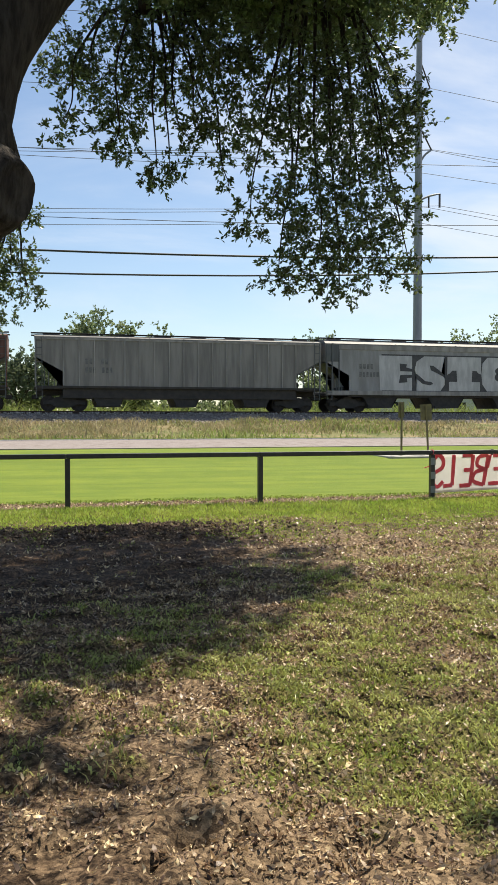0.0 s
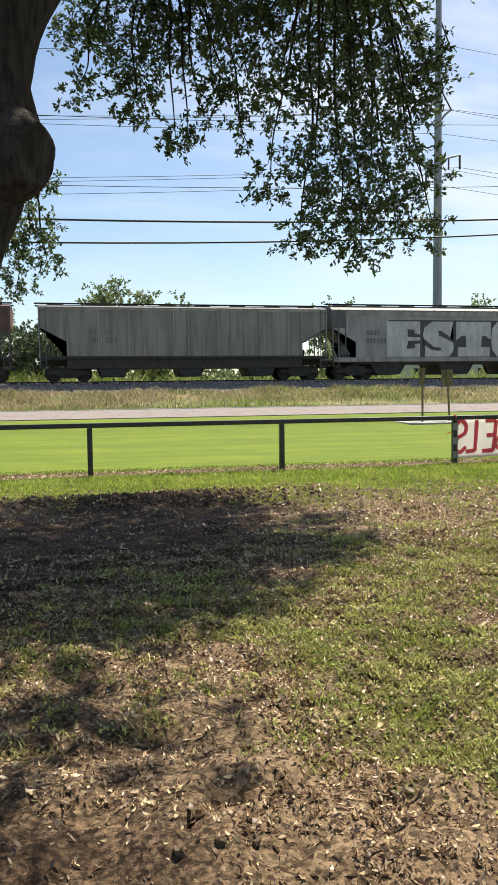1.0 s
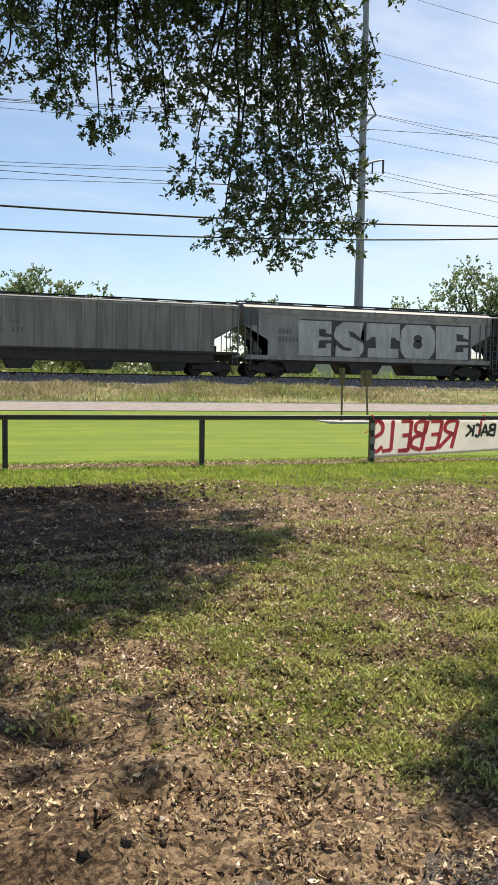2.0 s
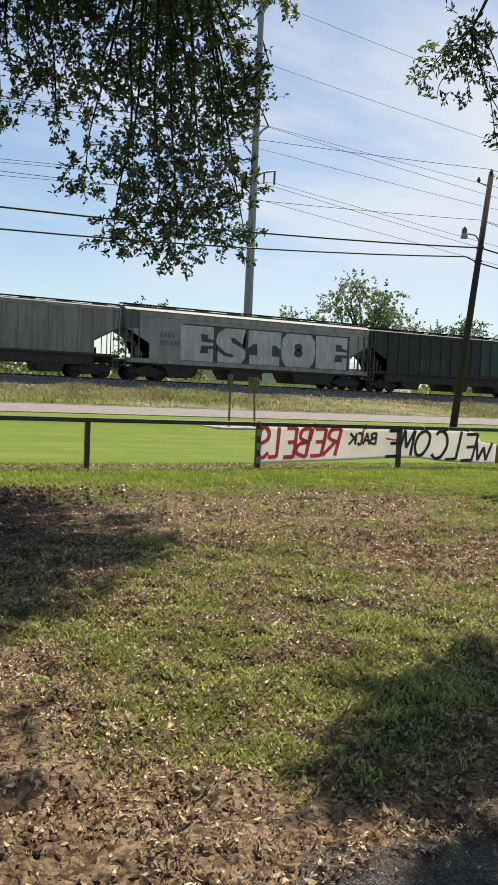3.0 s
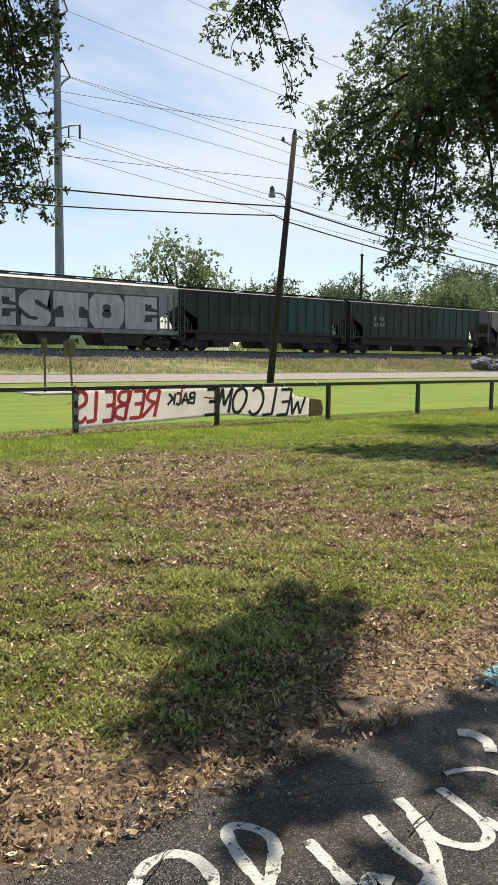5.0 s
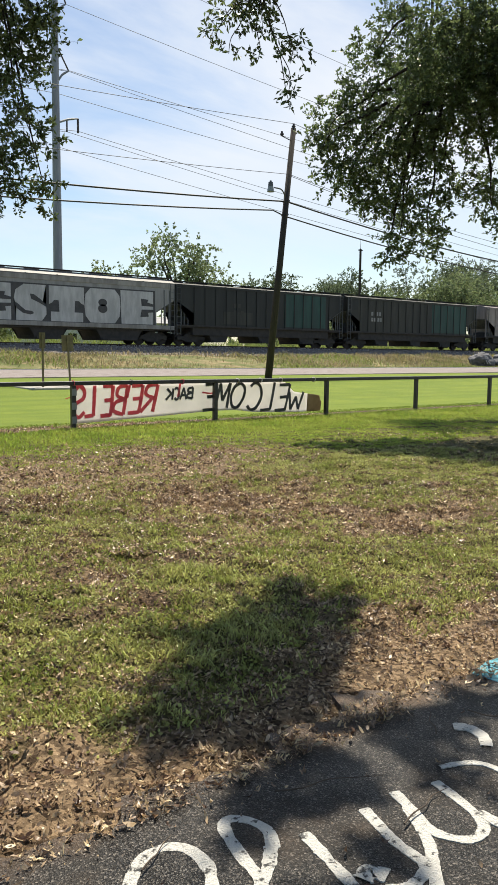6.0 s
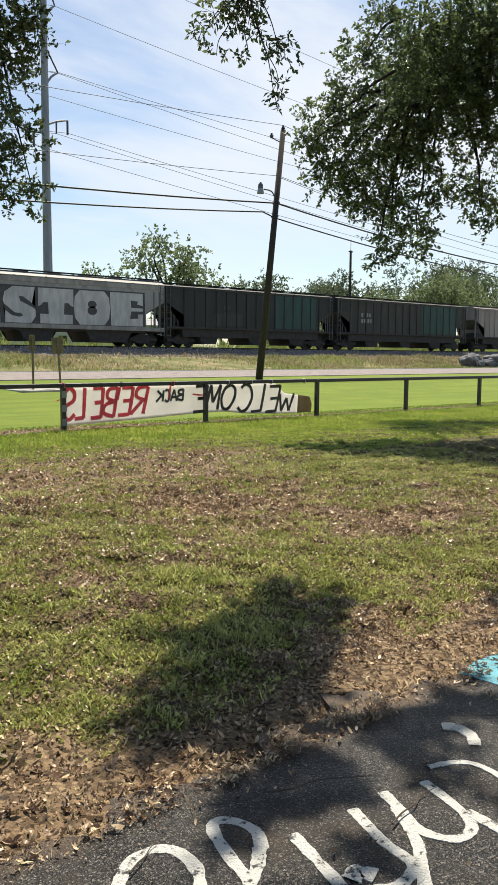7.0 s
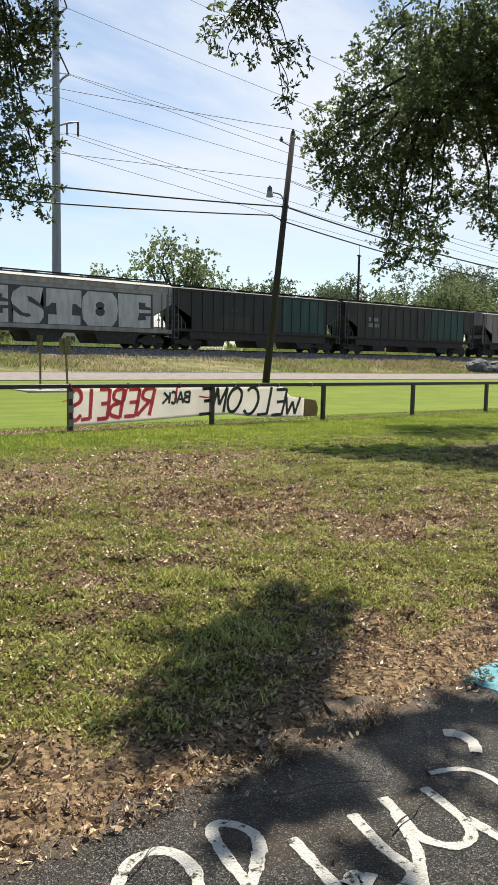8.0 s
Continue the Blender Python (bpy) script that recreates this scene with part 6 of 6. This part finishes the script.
def build_grass():
    # near yard
    x, y, rs = scatter(450000, -9, 3, -10.66, -5.0, lambda x, y: np.clip(turf_mask(x, y) * 1.75 - 0.65, 0, 1) * tuft(x, y) * in_sight(x, y), 1)
    tall = (0.008 + 0.030 * rs.rand(len(x)) ** 1.8) * (0.35 + 0.75 * tuft(x, y)) + 0.12 * hump(x, y, -3.7, -8.85, 0.2, 0.16) * rs.rand(len(x)) + 0.06 * hump(x, y, -4.25, -9.8, 0.3, 0.22) * rs.rand(len(x))
    obj("grass", blade_mesh("grass", x, y, height(x, y), tall, 0.0026 + 0.0030 * rs.rand(len(x)), rs, "blade", 1.2), None, "short patchy green grass in the yard", "stuff")
    x, y, rs = scatter(210000, -9, 16, -5.0, -0.12, lambda x, y: np.clip(turf_mask(x, y) * 1.6 - 0.62, 0, 1) * in_sight(x, y), 2)
    obj("grass", blade_mesh("grass", x, y, height(x, y), 0.016 + 0.04 * rs.rand(len(x)) * (0.4 + smoothstep(-3, -1, y)), 0.0048 + 0.0035 * rs.rand(len(x)), rs, "lush", 0.8), None, "thick green grass along the fence", "stuff")
    # broad low leaves of clover
    x, y, rs = scatter(170000, -8, 2, -10.5, -5.5, lambda x, y: np.clip(turf_mask(x, y) - 0.36, 0, 1) * 2.2 * tuft(x + 5, y) * in_sight(x, y), 3)
    way = unit(np.stack([rs.randn(len(x)), rs.randn(len(x)), 0.5 + 0.3 * rs.rand(len(x))], -1))
    obj("clover", leaf_mesh("clover", np.stack([x, y, height(x, y) + 0.004 + 0.014 * rs.rand(len(x))], -1), way, 0.020, 0.0075, rs, "blade"), None, "low broad-leaved clover in the yard", "stuff")
    # mown lawn
    x, y, rs = scatter(16000, -12, 20, 0.5, 1.1, lambda x, y: np.clip(1.9 - y, 0, 1) * (0.5 + 0.5 * field(x, y, 3.0)), 4)
    obj("lawn_grass", blade_mesh("lawn_grass", x, y, height(x, y), 0.01 + 0.02 * rs.rand(len(x)), 0.006 + 0.005 * rs.rand(len(x)), rs, "mown", 0.7), None, "bright mown lawn grass", "stuff")
    # dry grass and weeds on the bank
    for name, count, y0, y1, tall0, tall1, material, seed, keep in (
            ("dry_grass", 65000, 26.3, 34.4, 0.10, 0.5, "straw", 5, lambda x, y: np.clip(field(x, y, 0.25) * 1.3 - 0.15 + 0.3 * (y > 29), 0, 1) * (1 - 0.96 * hump(x, y, 24.5, 30.0, 7, 8))),
            ("weeds", 40000, 26.0, 34.6, 0.12, 0.45, "weed", 6, lambda x, y: np.clip(field(x + 70, y, 0.22) * 1.5 - 0.5 + 0.3 * (y < 28) + 0.6 * hump(x, y, 14, 29.5, 3.5, 2) + 0.6 * hump(x, y, 36, 29, 5, 2) - 1.2 * hump(x, y, 24.5, 30, 5.5, 7), 0, 1)),
            ("weeds", 30000, 42.2, 52.0, 0.5, 2.2, "weed", 7, lambda x, y: np.clip(field(x + 7, y, 0.3) * 1.2, 0, 1)),
            ("road_verge_grass", 20000, 25.6, 26.6, 0.05, 0.16, "weed", 8, lambda x, y: 0.8 + 0 * x)):
        x, y, rs = scatter(count, -26, 90, y0, y1, keep, seed)
        obj(name, blade_mesh(name, x, y, height(x, y), tall0 + (tall1 - tall0) * rs.rand(len(x)) * field(x, y, 0.8) * 1.4, 0.014 + 0.018 * rs.rand(len(x)), rs, material, 1.3),
            None, "tall dry grass on the railway bank" if material == "straw" else "green weeds by the railway", "stuff")


def build_litter():
    def keep(x, y):
        return np.clip(litter_mask(x, y) * 1.3 - 0.18, 0.16 * (y < -3.5), 1) * in_sight(x, y) * (0.35 + 1.2 * smoothstep(0.38, 0.66, 0.55 * field(x + 13, y + 2, 11.0) + 0.45 * field(x + 5, y + 60, 3.6))) * np.clip(1.25 - 0.8 * tuft(x, y) * turf_mask(x, y), 0.35, 1)
    x1, y1, rs = scatter(560000, -9, 3, -10.84, -6.0, keep, 11)
    x2, y2, _ = scatter(240000, -9, 13, -6.0, 0.7, keep, 12)
    x3, y3, _ = scatter(5200, -6.4, -2.6, -11.7, -10.7, lambda x, y: 0.75 * smoothstep(-11.05, -10.72, y + 0.25 * (field(x, y, 3.0) - 0.5)) + 0.05 * field(x, y, 2.0), 13)
    x, y = np.concatenate([x1, x2, x3]), np.concatenate([y1, y2, y3])
    n = len(x)
    a = rs.rand(n) * math.tau
    tilt = 0.6 * rs.randn(n)
    way = unit(np.stack([np.cos(a), np.sin(a), tilt], -1))
    side = unit(np.stack([-np.sin(a), np.cos(a), 1.1 * rs.randn(n)], -1))
    ln = (0.007 + 0.034 * rs.rand(n) ** np.interp(y, (-10.2, -8.5), (3.2, 1.9)))[:, None] * np.interp(y, (-10, -7, -5), (1.0, 1.3, 1.7))[:, None]
    wd = ln * (0.11 + 0.11 * rs.rand(n))[:, None]
    up = np.cross(way, side)
    up = up * np.sign(up[:, 2:3])
    z = np.maximum(height(x, y), np.where(y < LOT_EDGE + 0.05, 0.014, -9)) + 0.001 + 0.010 * rs.rand(n)
    c = np.stack([x, y, z], -1)
    curl = (0.8 * rs.rand(n) - 0.1)[:, None]
    v = np.stack([c - way * ln * 0.5 + up * ln * curl, c - way * ln * 0.1 + side * wd + up * wd * 0.5, c + way * ln * 0.3 + side * wd * 0.8 + up * wd * 0.5, c + way * ln * 0.5 + up * ln * curl,
                  c + way * ln * 0.3 - side * wd * 0.8 + up * wd * 0.5, c - way * ln * 0.1 - side * wd + up * wd * 0.5], 1)
    me = bpy.data.meshes.new("dead_leaves")
    me.vertices.add(6 * n)
    me.vertices.foreach_set("co", v.reshape(-1))
    i = np.arange(n)[:, None] * 6
    tri = (i + np.array([0, 5, 1, 1, 5, 4, 1, 4, 2, 2, 4, 3])).reshape(-1)
    me.loops.add(12 * n)
    me.loops.foreach_set("vertex_index", tri.astype(np.int32))
    me.polygons.add(4 * n)
    me.polygons.foreach_set("loop_start", np.arange(0, 12 * n, 3, dtype=np.int32))
    me.update()
    me.materials.append(M["litter"])
    obj("dead_leaves", me, None, "curled brown dead oak leaves", "stuff")


def build_sticks():
    rnd = random.Random(17)
    spots = [(-4.5, -8.43, 0.32, 20), (-4.75, -11.02, 0.35, -20), (-4.15, -10.95, 0.2, 50), (-5.55, -10.3, 0.22, 75), (-4.62, -11.28, 0.25, 5), (-5.9, -9.6, 0.25, -40), (-3.3, -8.0, 0.3, 10), (-1.5, -6.5, 0.35, -15),
             (-4.9, -4.4, 0.5, 5), (-5.35, -11.0, 0.16, 30), (-3.9, -11.1, 0.3, -55)]
    for x, y, ln, ang in spots:
        z = max(float(height(x, y)), 0.012 if y < LOT_EDGE else -1) + 0.008
        d = Vector((math.cos(radians(ang)), math.sin(radians(ang)), 0))
        s = Vector((-d.y, d.x, 0))
        pts = [Vector((x, y, z)) + d * ln * (t - 0.5) + s * rnd.uniform(-0.02, 0.02) + Vector((0, 0, rnd.uniform(0, 0.008))) for t in (0, 0.25, 0.5, 0.75, 1)]
        vs, fs = tube_data(spline(pts, 3), list(np.linspace(0.003, 0.001, 13)), 6)
        o = obj("stick", mesh_from("stick", vs, fs, "stick"), None, "thin dry fallen stick on the ground")
        tagged(o, category="stick", group="fallen sticks")


def build_clods():
    rnd = random.Random(23)
    vs, fs = [], []
    for k in range(2600):
        x, y = rnd.gauss(-5.35, 0.85), rnd.gauss(-3.0, 0.33)
        r = 0.008 + 0.026 * rnd.random() ** 2.5
        z = float(height(x, y)) + 0.5 * r
        i = len(vs)
        for d in ((1, 0, 0), (0, 1, 0), (-1, 0, 0), (0, -1, 0), (0, 0, 1), (0, 0, -1)):
            vs.append((x + d[0] * r * rnd.uniform(0.5, 1.6), y + d[1] * r * rnd.uniform(0.5, 1.6), z + d[2] * r * rnd.uniform(0.5, 1.1)))
        fs += [(i + a, i + b, i + c) for a, b, c in ((0, 1, 4), (1, 2, 4), (2, 3, 4), (3, 0, 4), (1, 0, 5), (2, 1, 5), (3, 2, 5), (0, 3, 5))]
    obj("soil_clods", mesh_from("soil_clods", vs, fs, "clod"), None, "dark loose soil and mulch", "stuff")
    for x, y, r in ((-6.20, -10.42, 0.017), (-6.08, -10.41, 0.015), (-5.98, -10.40, 0.018)):
        bm = bmesh.new()
        bmesh.ops.create_icosphere(bm, subdivisions=2, radius=1.0)
        for v in bm.verts:
            v.co = v.co * r * (1 + 0.8 * noise.noise(v.co * 1.3 + Vector((x * 9, 0, 0))))
        o = part("dirt_clod", bm, "clod", None, "dark crumbly clod on bare dirt")
        o.location = (x, y, float(height(x, y)) + 0.4 * r)
        tagged(o, category="dirt clod", group="dirt clods")


build_grass()
build_litter()
build_clods()
build_sticks()


# ---- what moves: the train rolls to a stop ----
ROLL = [(0, 0.0), (0.5, -0.44), (1.0, -0.87), (1.2, -1.03), (1.75, -1.43), (2.3, -1.75), (2.5, -1.85), (3.0, -2.11), (3.5, -2.32), (4.0, -2.48), (4.5, -2.60),
        (5.25, -2.76), (6.0, -2.88), (6.5, -2.92), (7.0, -2.94), (7.5, -2.95), (8.0, -2.95)]


def motions():
    for car, wheels, cx in CARS:
        walk(car, [(t, pose(cx + s, TRACK, RAIL_TOP)) for t, s in ROLL])
        for w in wheels:
            x, y, z = w.location
            walk(w, [(t, pose(x, y, z, 0, math.degrees(s / 0.457), 0)) for t, s in ROLL])


motions()
